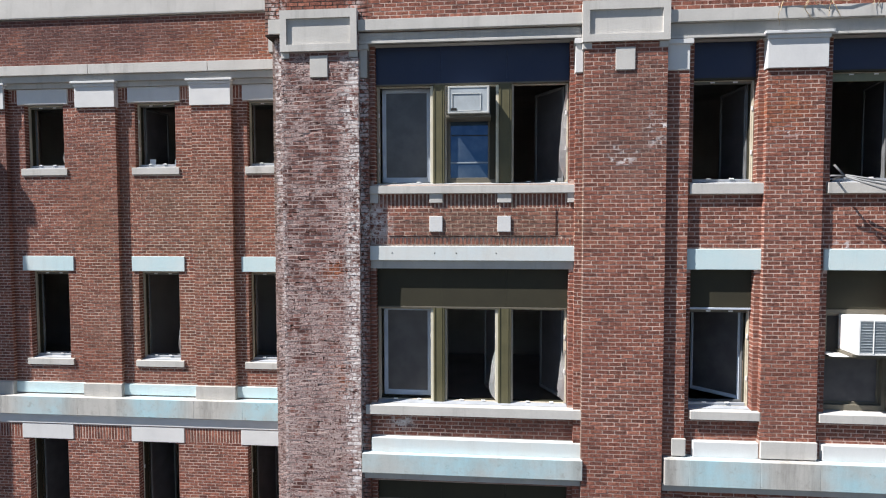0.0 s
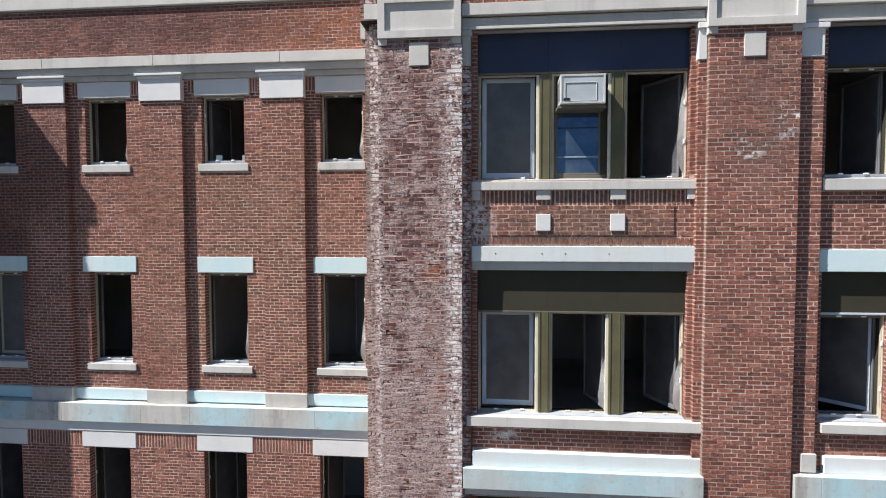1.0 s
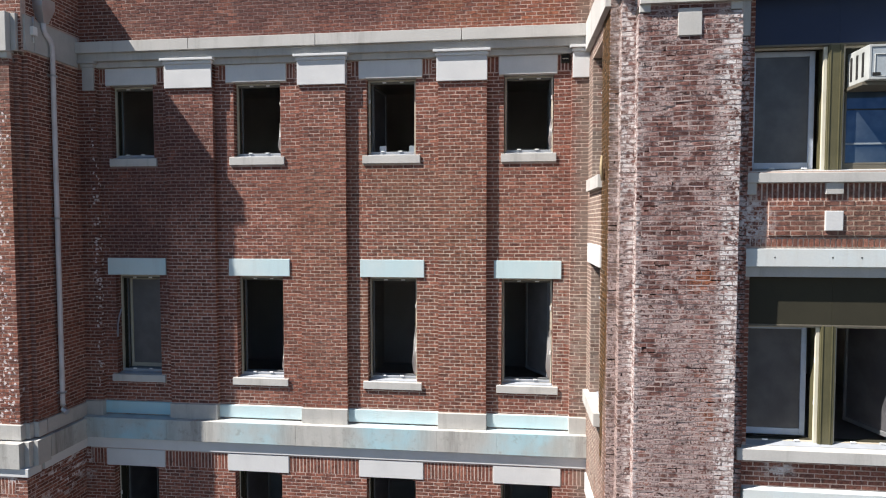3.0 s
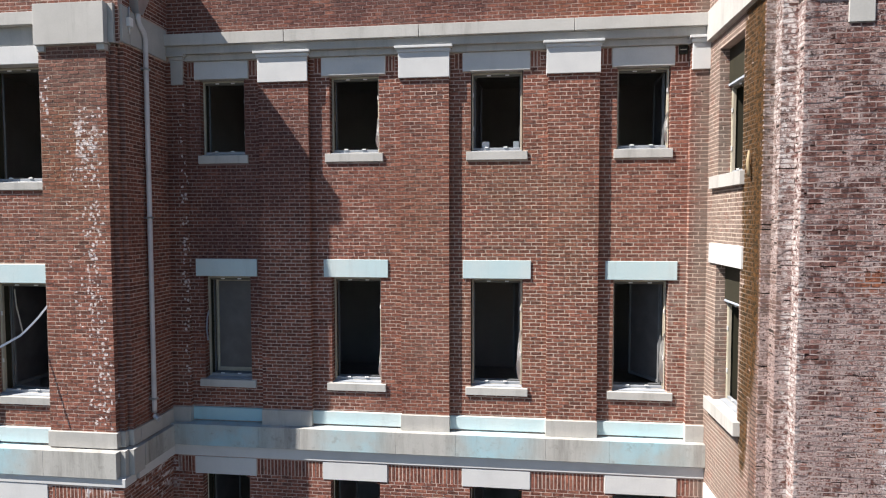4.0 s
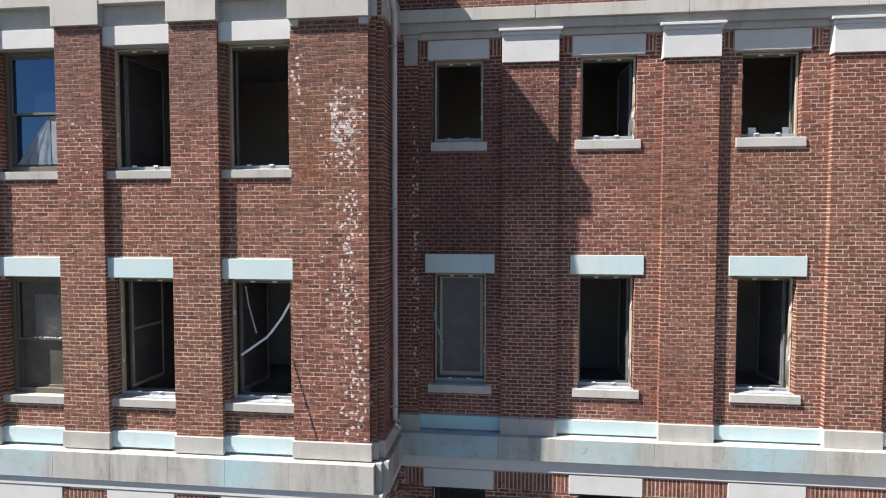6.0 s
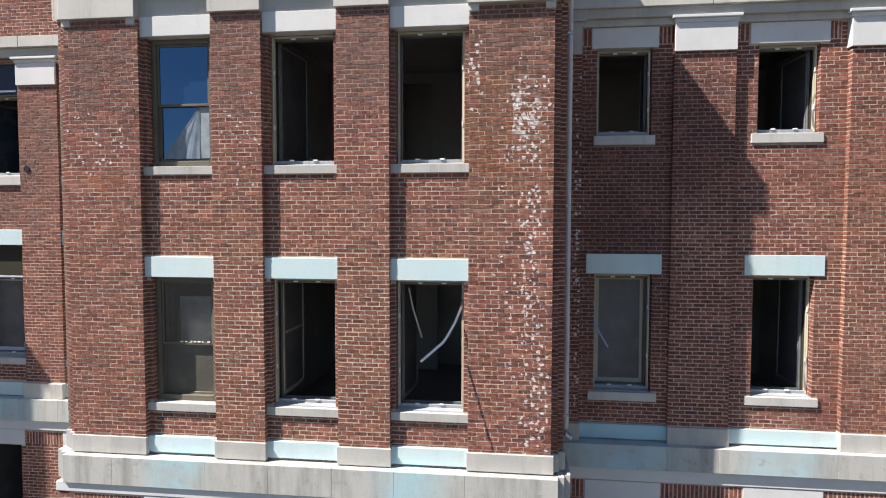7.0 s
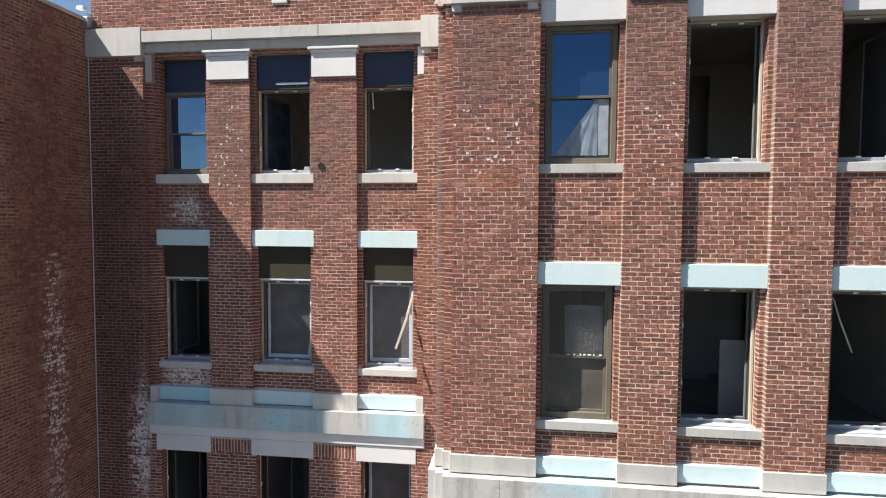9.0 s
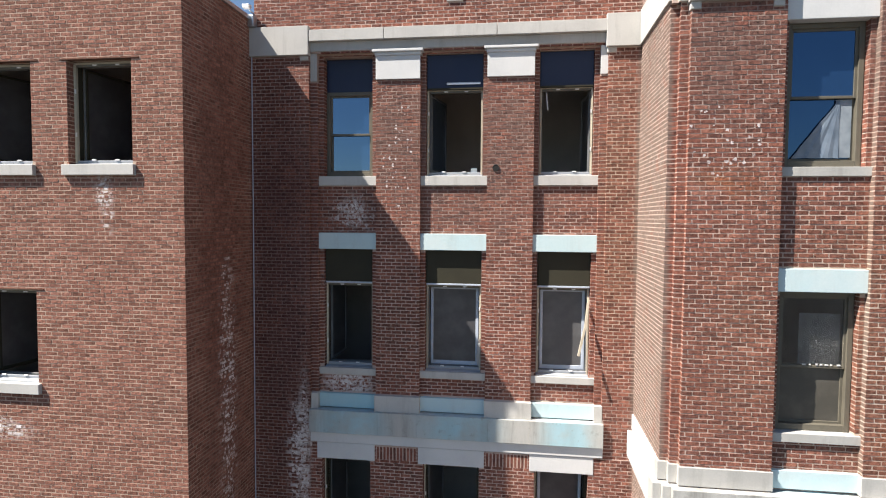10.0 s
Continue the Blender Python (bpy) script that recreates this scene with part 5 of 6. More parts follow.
def sloped_deck(w, y0, y1, z0, z1):
    """A thin metal sill deck that falls outwards."""
    bm = bmesh.new()
    lo = [bm.verts.new(p) for p in ((-w, y0, 0.002), (w, y0, 0.002), (w, y1, 0.002), (-w, y1, 0.002))]
    hi = [bm.verts.new(p) for p in ((-w, y0, z0), (w, y0, z0), (w, y1, z1), (-w, y1, z1))]
    bm.faces.new(lo[::-1])
    bm.faces.new(hi)
    for k in range(4):
        bm.faces.new((lo[k], lo[(k + 1) % 4], hi[(k + 1) % 4], hi[k]))
    return bm


def casement(xa, xb, za, zb, y, hinge, angle, label, transom=None, tmat=None, pane=None, frame=None, sash_mat=None, turn=0.0, rail=False, at=None, torn=False, deep=0.17):
    """A metal window: outer frame, deep liner, inner frame and one inward sash; xa..xb is its opening, y its outer plane."""
    w, h = xb - xa, zb - za
    e = window_at(*(at or ((xa + xb) / 2, y, za)), turn, label)
    top = h if transom is None else transom - za
    frame = frame or M_FRAME
    k = w / 2
    side = -1 if hinge == "left" else 1
    part("window_frame", bars(-k + 0.002, k - 0.002, 0.003, top - 0.003, 0.0, 0.05, 0.034, 0.03), frame, e)
    part("frame_liner", bars(-k + 0.006, k - 0.006, 0.006, top - 0.006, 0.05, deep, 0.012), M_OLIVE, e, "dark metal liner of the frame")
    part("inner_frame", bars(-k + 0.022, k - 0.022, 0.03, top - 0.022, deep, deep + 0.03, 0.026, 0.05), M_DULL if frame is M_FRAME else frame, e)
    part("head_board", block(-k + 0.037, k - 0.037, 0.006, 0.05, top - 0.075, top - 0.038, 0.003), M_BRONZE, e, "beige metal head strip")
    part("bottom_rail", block(-k + 0.037, k - 0.037, 0.004, 0.05, 0.034, 0.078, 0.004), M_DECK, e, "pale metal bottom rail")
    part("sub_sill", sloped_deck(k - 0.004, -0.10, -0.001, 0.012, 0.03), M_DECK, e, "pale metal sub-sill")
    part("jamb_bead", block(side * (k - 0.012) - 0.009, side * (k - 0.012) + 0.009, -0.012, -0.001, 0.035, top - 0.04, 0.003), M_CREAM, e, "cream sealant bead on the jamb")
    if transom is not None:
        part("transom_panel", block(-k + 0.002, k - 0.002, -0.055, 0.0, top, h - 0.002, 0.003), tmat, e, "dark panel above the window")
        part("transom_bar", block(-k + 0.002, k - 0.002, -0.065, 0.05, top - 0.02, top + 0.012, 0.004), M_SASH if tmat is M_OLIVE else M_OLIVE, e)
    # open sashes take the darker, pre-shaded copy of the paint
    sash(e, -k + 0.06, k - 0.06, 0.08, top - 0.06, deep + 0.032, hinge, angle, sash_mat or (M_SASH if angle < 30 else M_DULL), pane or M_DUSTY, 0.055 if angle < 30 else 0.04, rail)
    q = k - 0.03
    clips(e, [(-w * 0.16, 0.006, top - 0.052, 0), (w * 0.2, 0.006, top - 0.052, 0), (-w * 0.2, 0.004, 0.085, 0), (w * 0.17, 0.004, 0.085, 0), (side * q, 0.0, top * 0.30, 1), (side * q, 0.0, top * 0.72, 1)])
    if torn:
        loose_seal(e, side * q, side, 0.10, 0.65 if torn < 0.06 else 1.05, torn)
    return e


def double_hung(xa, xb, za, zb, y, label, upper, lower, transom=None, tmat=None, meet=0.5, film=False, paper=False):
    """An old bronze-brown window of two sliding sashes."""
    w, h = xb - xa, zb - za
    e = window_at((xa + xb) / 2, y, za, 0, label)
    top = h if transom is None else transom - za
    part("window_frame", bars(-w / 2 + 0.002, w / 2 - 0.002, 0.003, top - 0.003, 0.0, 0.14, 0.07, 0.09), M_BRONZE, e, "bronze-brown metal frame")
    if transom is not None:
        part("transom_panel", block(-w / 2 + 0.002, w / 2 - 0.002, 0.02, 0.07, top, h - 0.002, 0.003), tmat, e, "navy panel above the window")
    zm = top * meet
    for nm, z0, z1, yy, mat in (("upper_sash", zm - 0.02, top - 0.07, 0.03, upper), ("lower_sash", 0.09, zm + 0.02, 0.075, lower)):
        s = part(nm, bars(-w / 2 + 0.07, w / 2 - 0.07, z0, z1, yy, yy + 0.04, 0.038), M_BRONZE, e)
        part("pane", block(-w / 2 + 0.1, w / 2 - 0.1, yy + 0.016, yy + 0.022, z0 + 0.03, z1 - 0.03, 0), mat, s)
    if film:
        bm = bmesh.new()
        rng = random.Random(5)
        x1, cols, rows = w / 2 - 0.11, 9, 8
        grid = []
        for i in range(rows + 1):
            t = i / rows
            zz = zm - 0.03 - t * (zm - 0.16)
            left = x1 - 0.16 - t * (w * 0.60)
            grid.append([bm.verts.new((left + (x1 - 0.15 - left) * j / cols, 0.058 - 0.007 * math.sin(j * 1.9 + t * 2) * t - rng.uniform(0, 0.003), zz + rng.uniform(-0.01, 0.01))) for j in range(cols + 1)])
        for p, q in zip(grid, grid[1:]):
            for j in range(cols):
                f = bm.faces.new((p[j], p[j + 1], q[j + 1], q[j]))
        part("torn_board", block(x1 - 0.20, x1 + 0.005, 0.064, 0.070, 0.14, zm - 0.03, 0), M_BOARD, e, "faded grey board behind the lower pane")
        part("torn_film", bm, M_FILM, e, "torn grey plastic film hanging in the lower sash")
    if paper:
        part("paper_sheet", block(-w * 0.16, w / 2 - 0.12, 0.10, 0.104, zm + 0.02, top - 0.32, 0), M_PAPER, e, "yellowed paper sheet behind the upper pane")
        rng = random.Random(8)
        for i in range(7):
            xx = -w * 0.12 + i * 0.075 + rng.uniform(-.02, .02)
            part("glass_shard", block(xx, xx + rng.uniform(.02, .05), 0.02, 0.03, zm + 0.021, zm + 0.03 + rng.uniform(0.008, .02), 0.003), M_CLIP, e, "broken bits on the meeting rail")
    return e


OPENW = "grey metal window with its sash swung into the dark room"
SHUTW = "grey metal window with its dusty sash almost shut"

# court windows
B_UP = [("right", 96), ("right", 85), ("left", 84), ("right", 91)]
B_LO = [("right", 0), ("right", 90), ("right", 83), ("right", 60)]
for i, c in enumerate(B_C):
    casement(c + B_TOP[i][0] + 0.01, c + B_TOP[i][1] - 0.01, 10.69, 12.105, 12.75, *B_UP[i], OPENW, torn=(0, 0.035, 0, 0.05)[i])
    casement(c - 0.46, c + 0.46, 6.42, 8.40, 12.785, *B_LO[i], SHUTW if i == 0 else OPENW, torn=(0, 0.03, 0.06, 0.075)[i], pane=M_DUSTY_PALE if i in (0, 3) else None, sash_mat=M_FRAME if i == 0 else None)
    casement(c - 0.46, c + 0.46, 2.4, 4.635, 12.63, "left", 80, OPENW, frame=M_OLIVE)
# middle bay windows
c3 = [(a + 0.08, b - 0.08) for a, b in C_P]
double_hung(*c3[0], 10.12, 12.095, 11.33, "bronze sash window mirroring blue sky with torn film", M_MIRROR, M_MIRROR, meet=0.49, film=True)
double_hung(*c3[0], 6.41, 8.395, 11.33, "bronze sash window with dusty panes and paper behind", M_GLASS, M_DIM, meet=0.46, paper=True)
casement(*c3[1], 10.12, 12.095, 11.36, "left", 82, OPENW)
casement(*c3[2], 10.12, 12.095, 11.36, "right", 84, OPENW)
casement(*c3[1], 6.41, 8.395, 11.36, "left", 89, "grey metal window with a meshed sash swung inwards", rail=True, pane=M_DUSTY_PALE, sash_mat=M_FRAME)
casement(*c3[2], 6.41, 8.395, 11.36, "left", 85, OPENW)
for a, b in c3:
    casement(a, b, 2.4, 4.645, 11.17, "left", 80, OPENW, frame=M_OLIVE)
leaf = tagged(part("interior_door", block(-17.31, -16.52, 12.47, 12.51, 5.735, 7.42, 0.006), M_FLOOR, None), "pale grey door leaf standing in an empty room", "door")
part("door_rail", bars(-17.22, -16.61, 5.86, 7.32, 12.462, 12.472, 0.05), M_FLOOR, leaf, "raised moulding of the leaf")
# far recess windows
d3 = [(a + 0.10, b - 0.10) for a, b in D_P]
double_hung(*d3[0], 10.18, 12.445, 13.70, "bronze sash window mirroring blue sky under a navy panel", M_PALESKY, M_PALESKY, transom=11.82, tmat=M_NAVY)
casement(*d3[1], 10.18, 12.445, 13.66, "left", 80, OPENW, transom=11.82, tmat=M_NAVY, pane=M_DUSTBLUE)
casement(*d3[2], 10.18, 12.445, 13.66, "right", 86, OPENW, transom=11.82, tmat=M_NAVY)
casement(*d3[0], 6.45, 8.775, 13.66, "left", 88, OPENW, transom=8.13, tmat=M_OLIVE)
casement(*d3[1], 6.45, 8.775, 13.66, "right", 1, SHUTW, transom=8.13, tmat=M_OLIVE, torn=0.045, deep=0.12)
casement(*d3[2], 6.45, 8.775, 13.66, "left", 1, SHUTW, transom=8.13, tmat=M_OLIVE, pane=M_DUSTY_PALE, deep=0.10)
for i, (a, b) in enumerate(d3):
    casement(a, b, 2.4, 4.685, 13.54, "left", (84, 80, 8)[i], OPENW if i < 2 else SHUTW, frame=M_OLIVE)
# annex windows
for a, b, c, d in E_W:
    casement(a + 0.005, b - 0.005, c, d - 0.003, 11.20, "left", 82, OPENW, sash_mat=M_OLIVE)
# east bay, narrow windows
casement(2.995, 3.975, 10.10, 12.355, 10.25, "right", 84, OPENW, transom=11.78, tmat=M_NAVY)
# this open sash keeps the lighter paint for its sunlit stile
casement(2.995, 3.975, 6.43, 8.715, 10.25, "right", 46, SHUTW, transom=8.08, tmat=M_OLIVE, sash_mat=M_SASH)
window_b3 = casement(5.085, 6.115, 10.10, 12.355, 10.25, "right", 102, OPENW, transom=11.86, tmat=M_NAVY)
# plain green-grey board between the navy panel and the opening
part("blind_box", block(-0.47, 0.47, -0.01, 0.04, 1.60, 1.722, 0.008), M_SLAT, window_b3, "green-grey roller box under the panel")
double_hung(5.085, 6.115, 6.43, 8.715, 10.25, "bronze sash window holding an air conditioner", M_DARK, M_DUSTY, transom=8.08, tmat=M_OLIVE, meet=0.52)
for a, b in ((2.995, 3.975), (5.085, 6.115)):
    casement(a, b, 2.5, 4.895, 10.25, "left", 80, OPENW, frame=M_OLIVE)
# east bay, west return; these frames look to -x
for za, zb, tr in ((10.17, 12.19, 11.62), (6.51, 8.745, 8.16), (2.5, 4.6, None)):
    casement(-0.51, 0.51, za, zb, 0, "left", 72, OPENW, transom=tr, tmat=M_OLIVE, turn=-90, at=(-3.80, 11.535, za))


def triple(za, zb, ztr, tmat, states, label):
    """The wide three-light window: transom panels, two mullions and three lights."""
    x0, x1, y = -2.165, 1.045, 10.25
    e = window_at((x0 + x1) / 2, y, za, 0, label)
    xm = (x0 + x1) / 2
    m = [(-1.20 - xm, -1.01 - xm), (-0.10 - xm, 0.11 - xm)]
    w, h, top = (x1 - x0) / 2, zb - za, ztr - za
    part("window_frame", bars(-w + 0.002, w - 0.002, 0.003, top, 0.0, 0.05, 0.045, 0.03), M_FRAME, e)
    part("frame_liner", bars(-w + 0.006, w - 0.006, 0.006, top - 0.004, 0.05, 0.20, 0.014), M_OLIVE, e, "dark metal liner of the frame")
    part("jamb_bead", block(w - 0.03, w - 0.006, -0.014, -0.001, 0.035, top - 0.04, 0.003), M_CREAM, e, "cream sealant bead on the jamb")
    part("sub_sill", sloped_deck(w - 0.004, -0.13, -0.001, 0.006, 0.028), M_DECK, e, "pale metal sub-sill")
    for a, b in m:
        mu = part("mullion", block(a, b, -0.062, 0.20, 0.0, top, 0.006), M_MULLION, e, "bronze-olive metal mullion")
        part("mullion_flange", block(a - 0.05, a - 0.001, -0.035, 0.0, 0.002, top - 0.03, 0.006), M_CREAM, mu, "cream sealed edge of the mullion")
        part("mullion_flange", block(b + 0.001, b + 0.035, -0.02, 0.16, 0.002, top - 0.002, 0.004), M_FRAME, mu)
        part("mullion_rib", block(a + 0.018, a + 0.03, -0.072, -0.06, 0.002, top - 0.002, 0.003), M_MULLION, mu)
        part("mullion_rib", block(b - 0.05, b - 0.036, -0.070, -0.06, 0.002, top - 0.002, 0.003), M_MULLION, mu)
    cuts = [-w, m[0][0] + 0.13, m[1][0] + 0.13, w]
    for a, b in zip(cuts, cuts[1:]):
        part("transom_panel", block(a + 0.0008, b - 0.0008, -0.06, 0.0, top + 0.007, h - 0.003, 0.001), tmat, e)
    part("transom_bar", block(-w + 0.002, w - 0.002, -0.063, 0.03, top - 0.02, top + 0.006, 0.004), M_BRONZE, e)
    lights = [(-w + 0.05, m[0][0] - 0.052), (m[0][1] + 0.036, m[1][0] - 0.052), (m[1][1] + 0.036, w - 0.05)]
    for (a, b), s in zip(lights, states):
        if s:
            # wide-open lights take the pre-shaded copy too
            sash(e, a + 0.01, b - 0.01, 0.05, top - 0.03, s[2], s[0], s[1], M_SASH if s[1] < 30 else M_DULL, M_DUSTY, 0.07 if s[1] < 30 else 0.045)
            k = a - 0.01 if s[0] == "left" else b + 0.01
            if s[1] > 30:
                loose_seal(e, b + 0.015, 1, 0.06, 0.95 if tmat is M_OLIVE else 1.5, 0.11)
            clips(e, [(a + 0.25, -0.005, 0.045, 0), (b - 0.2, -0.005, 0.045, 0), (k, -0.005, top * 0.35, 1), (k, -0.005, top * 0.7, 1)])
        else:
            part("filler_panel", block(a, b, 0.03, 0.07, 0.0, 0.09, 0.004), M_BRONZE, e)
            part("filler_panel", block(a, a + 0.03, 0.03, 0.07, 0.09, top - 0.03, 0.003), M_BRONZE, e)
            part("filler_panel", block(b - 0.10, b, 0.03, 0.07, 0.09, top - 0.03, 0.003), M_OLIVE, e)
            part("filler_panel", block(a + 0.03, b - 0.10, 0.03, 0.07, 1.10, top - 0.03, 0.003), M_OLIVE, e)
            s2 = part("lower_sash", bars(a + 0.03, b - 0.10, 0.09, 1.10, 0.03, 0.07, 0.03), M_BRONZE, e)
            part("pane", block(a + 0.055, b - 0.125, 0.045, 0.051, 0.115, 1.075, 0), M_DUSTBLUE, s2)
            part("sash_rail", block(a + 0.06, b - 0.13, 0.035, 0.043, 0.82, 0.835, 0.002), M_OLIVE, s2)
            part("sash_rail", block(a + 0.06, b - 0.13, 0.035, 0.043, 0.36, 0.385, 0.002), M_BOARD, s2)
    return e


triple(10.12, 12.415, 11.80, M_NAVY, [("left", 1, 0.14), None, ("right", 58, 0.18)], "wide three-light window under navy panels, one light open")
triple(6.40, 8.705, 8.05, M_OLIVE, [("right", 1, 0.18), ("right", 76, 0.18), ("right", 67, 0.18)], "wide three-light window under olive panels, two lights open")
triple(2.5, 5.045, 4.7, M_OLIVE, [("right", 1, 0.18), ("right", 76, 0.18), ("right", 67, 0.18)], "wide three-light window under olive panels, two lights open")


# ---- things on the walls ----
def air_conditioner(x0, x1, y0, y1, z0, z1, label, louvred):
    e = new("air_conditioner")
    e.location = ((x0 + x1) / 2, y1, z0)
    tagged(e, label, "air conditioner", group="window air conditioners")
    w, d, h = (x1 - x0) / 2, y1 - y0, z1 - z0
    body = part("casing", block(-w, w, -d + 0.02, 0, 0, h, 0.012), M_CLIP if louvred else M_ENAMEL, e, "off-white enamelled casing")
    grille = part("rear_grille", bars(-w + 0.004, w - 0.004, 0.004, h - 0.004, -d, -d + 0.024, 0.03), M_CLIP if louvred else M_ENAMEL, e)
    if louvred:
        part("coil", block(-w + 0.03, w - 0.03, -d + 0.008, -d + 0.018, 0.03, h - 0.03, 0), M_COIL, e, "grey finned coil")
        for i in range(1, 13):
            part("louvre", block(-w + 0.03, w - 0.03, -d + 0.002, -d + 0.01, h * i / 13 - 0.003, h * i / 13 + 0.003, 0.001), M_PANEL, grille)
        for i in (1, 2):
            part("louvre_post", block(-w + 2 * w * i / 3 - 0.006, -w + 2 * w * i / 3 + 0.006, -d - 0.006, -d + 0.006, 0.03, h - 0.03, 0.002), M_CLIP, grille)
    else:
        rear = part("rear_panel", block(-w + 0.03, w - 0.03, -d + 0.008, -d + 0.018, 0.03, h - 0.03, 0), M_PANEL, e, "pale grey sheet panel")
        part("panel_frame", bars(-w + 0.07, w - 0.13, 0.04, h - 0.12, -d - 0.002, -d + 0.010, 0.010), M_ENAMEL, rear)
        part("rating_plate", block(-w + 0.05, -w + 0.14, -d - 0.004, -d + 0.01, 0.05, 0.09, 0.002), M_DARK, rear, "small dark plate")
    for i in range(0 if louvred else 3):
        y = -d + 0.10 + i * 0.13
        part("side_vent", block(-w - 0.003, -w + 0.01, y, y + 0.05, 0.06, h - 0.07, 0.002), M_DARK, body, "dark vent slot")
    part("drip_tray", block(-w - 0.03, w + 0.02, -d + 0.08, 0.02, -0.05, -0.004, 0.006), M_BRONZE, e, "rusty support shelf")
    return e


M_COIL = plain("grey_coil", (0.22, 0.25, 0.27), (0.15, 0.17, 0.19), 0.5, metal=0.3, big=6, amount=0.6)
air_conditioner(-0.92, -0.25, 9.80, 10.30, 11.23, 11.67, "boxy white air conditioner jutting from the middle light", False)
air_conditioner(5.37, 6.05, 9.74, 10.28, 7.44, 8.0, "white louvred air conditioner jutting from a sash window", True)
tagged(part("shelf_plate", block(5.10, 6.10, 9.92, 10.24, 7.375, 7.388, 0.003), M_CLIP, None), "thin white plate under the air conditioner", "plate")


def flat_bar(name, points, width, material, label, thick=0.006):
    """A thin bent strip of metal."""
    bm = bmesh.new()
    pts = [Vector(p) for p in points]
    rows = []
    for i, p in enumerate(pts):
        d = (pts[min(i + 1, len(pts) - 1)] - pts[max(i - 1, 0)]).normalized()
        s = d.cross(Vector((0.25, -1, 0.15))).normalized() * width / 2
        n = d.cross(s).normalized() * thick / 2
        rows.append([bm.verts.new(p + a * s + b * n) for a, b in ((-1, -1), (1, -1), (1, 1), (-1, 1))])
    for u, w in zip(rows, rows[1:]):
        for k in range(4):
            bm.faces.new((u[k], u[(k + 1) % 4], w[(k + 1) % 4], w[k]))
    bm.faces.new(rows[0][::-1])
    bm.faces.new(rows[-1])
    bmesh.ops.recalc_face_normals(bm, faces=bm.faces[:])
    return tagged(part(name, bm, material, None), label, "metal strip", group="strips hanging from windows")


flat_bar("hanging_strip", ((-15.262, 11.37, 8.12), (-15.28, 11.31, 8.02), (-15.36, 11.15, 7.80), (-15.47, 11.0, 7.60), (-15.52, 10.94, 7.53), (-15.80, 10.66, 7.31)), 0.034, M_GALV, "bent bright metal strip hanging out of the window", 0.014)
flat_bar("hanging_strip", ((-16.12, 11.52, 8.25), (-16.05, 11.47, 7.95), (-15.90, 11.42, 7.50)), 0.024, M_FRAME, "thin dull strip dangling inside the window")
flat_bar("hanging_strip", ((-22.53, 13.72, 8.0), (-22.53, 13.60, 7.86), (-22.60, 13.35, 7.45), (-22.74, 13.09, 6.95)), 0.04, M_FRAME, "dull metal strip hanging out of the window", 0.025)
flat_bar("hanging_strip", ((-13.16, 12.80, 7.72), (-13.15, 12.72, 7.60), (-13.08, 12.56, 7.42), (-12.97, 12.40, 7.22)), 0.03, M_GALV, "short bent metal strip on the window jamb")
flat_bar("hanging_strip", ((-23.35, 13.80, 11.78), (-23.34, 13.79, 11.6), (-23.32, 13.78, 11.42)), 0.025, M_SASH, "short pale strip hanging from the window head")
tagged(part("loose_trim", block(-25.20, -24.57, 13.575, 13.602, 11.885, 11.925, 0.004), M_SASH, None), "pale trim strip lying across the window head", "trim")


def bent_rail(paths, label):
    e = new("broken_rail")
    e.location = (5.12, 10.20, 10.10)
    tagged(e, label, "metal rail")
    for pts in paths:
        part("rail_bar", rod([Vector(p) - e.location for p in pts], 0.016, 8), M_DULL, e)
    return e


bent_rail([((4.985, 9.80, 10.35), (5.14, 9.82, 10.19), (5.12, 10.20, 10.125)), ((4.95, 9.84, 10.19), (5.14, 9.82, 10.185)),
           ((5.13, 9.84, 10.19), (5.6, 9.72, 10.06), (6.2, 9.58, 9.90), (6.9, 9.5, 9.72)), ((5.16, 9.80, 10.17), (5.6, 9.66, 9.98), (6.2, 9.5, 9.72), (6.8, 9.42, 9.45)),
           ((5.18, 9.86, 10.20), (5.8, 9.76, 10.08), (6.6, 9.66, 9.98))], "broken pale metal rails hanging off the window sill")


def vine():
    rng = random.Random(12)
    e = new("dry_vine")
    e.location = (5.4, 9.9, 12.85)
    tagged(e, "bare dry vine trailing over the stone cornice", "vine")
    for i in range(16):
        x = rng.uniform(4.2, 7.0)
        p = Vector((x, 9.875, 12.82 + rng.uniform(0.0, 0.3)))
        pts = [p - e.location]
        d = Vector((rng.uniform(-1, 1), 0, -rng.uniform(0.3, 1.0)))
        for k in range(rng.randint(4, 7)):
            d += Vector((rng.uniform(-.9, .9), 0, rng.uniform(-.6, .25)))
            p = p + d.normalized() * rng.uniform(0.05, 0.10)
            p.y = 9.88 - rng.uniform(0.0, 0.05)
            p.z = max(p.z, 12.42)
            pts.append(p - e.location)
        part("twig", rod(pts, [0.007 * (1 - 0.7 * j / len(pts)) for j in range(len(pts))], 5), M_WOOD, e)
    for j in range(3):
        pts = [Vector((4.1 + t * 0.35 - 5.4, -0.03 - 0.01 * math.sin(t + j), 0.02 + 0.05 * math.sin(t * 1.7 + j * 2) + 0.04 * j)) for t in range(9)]
        part("stem", rod(pts, 0.008, 6), M_WOOD, e)


vine()


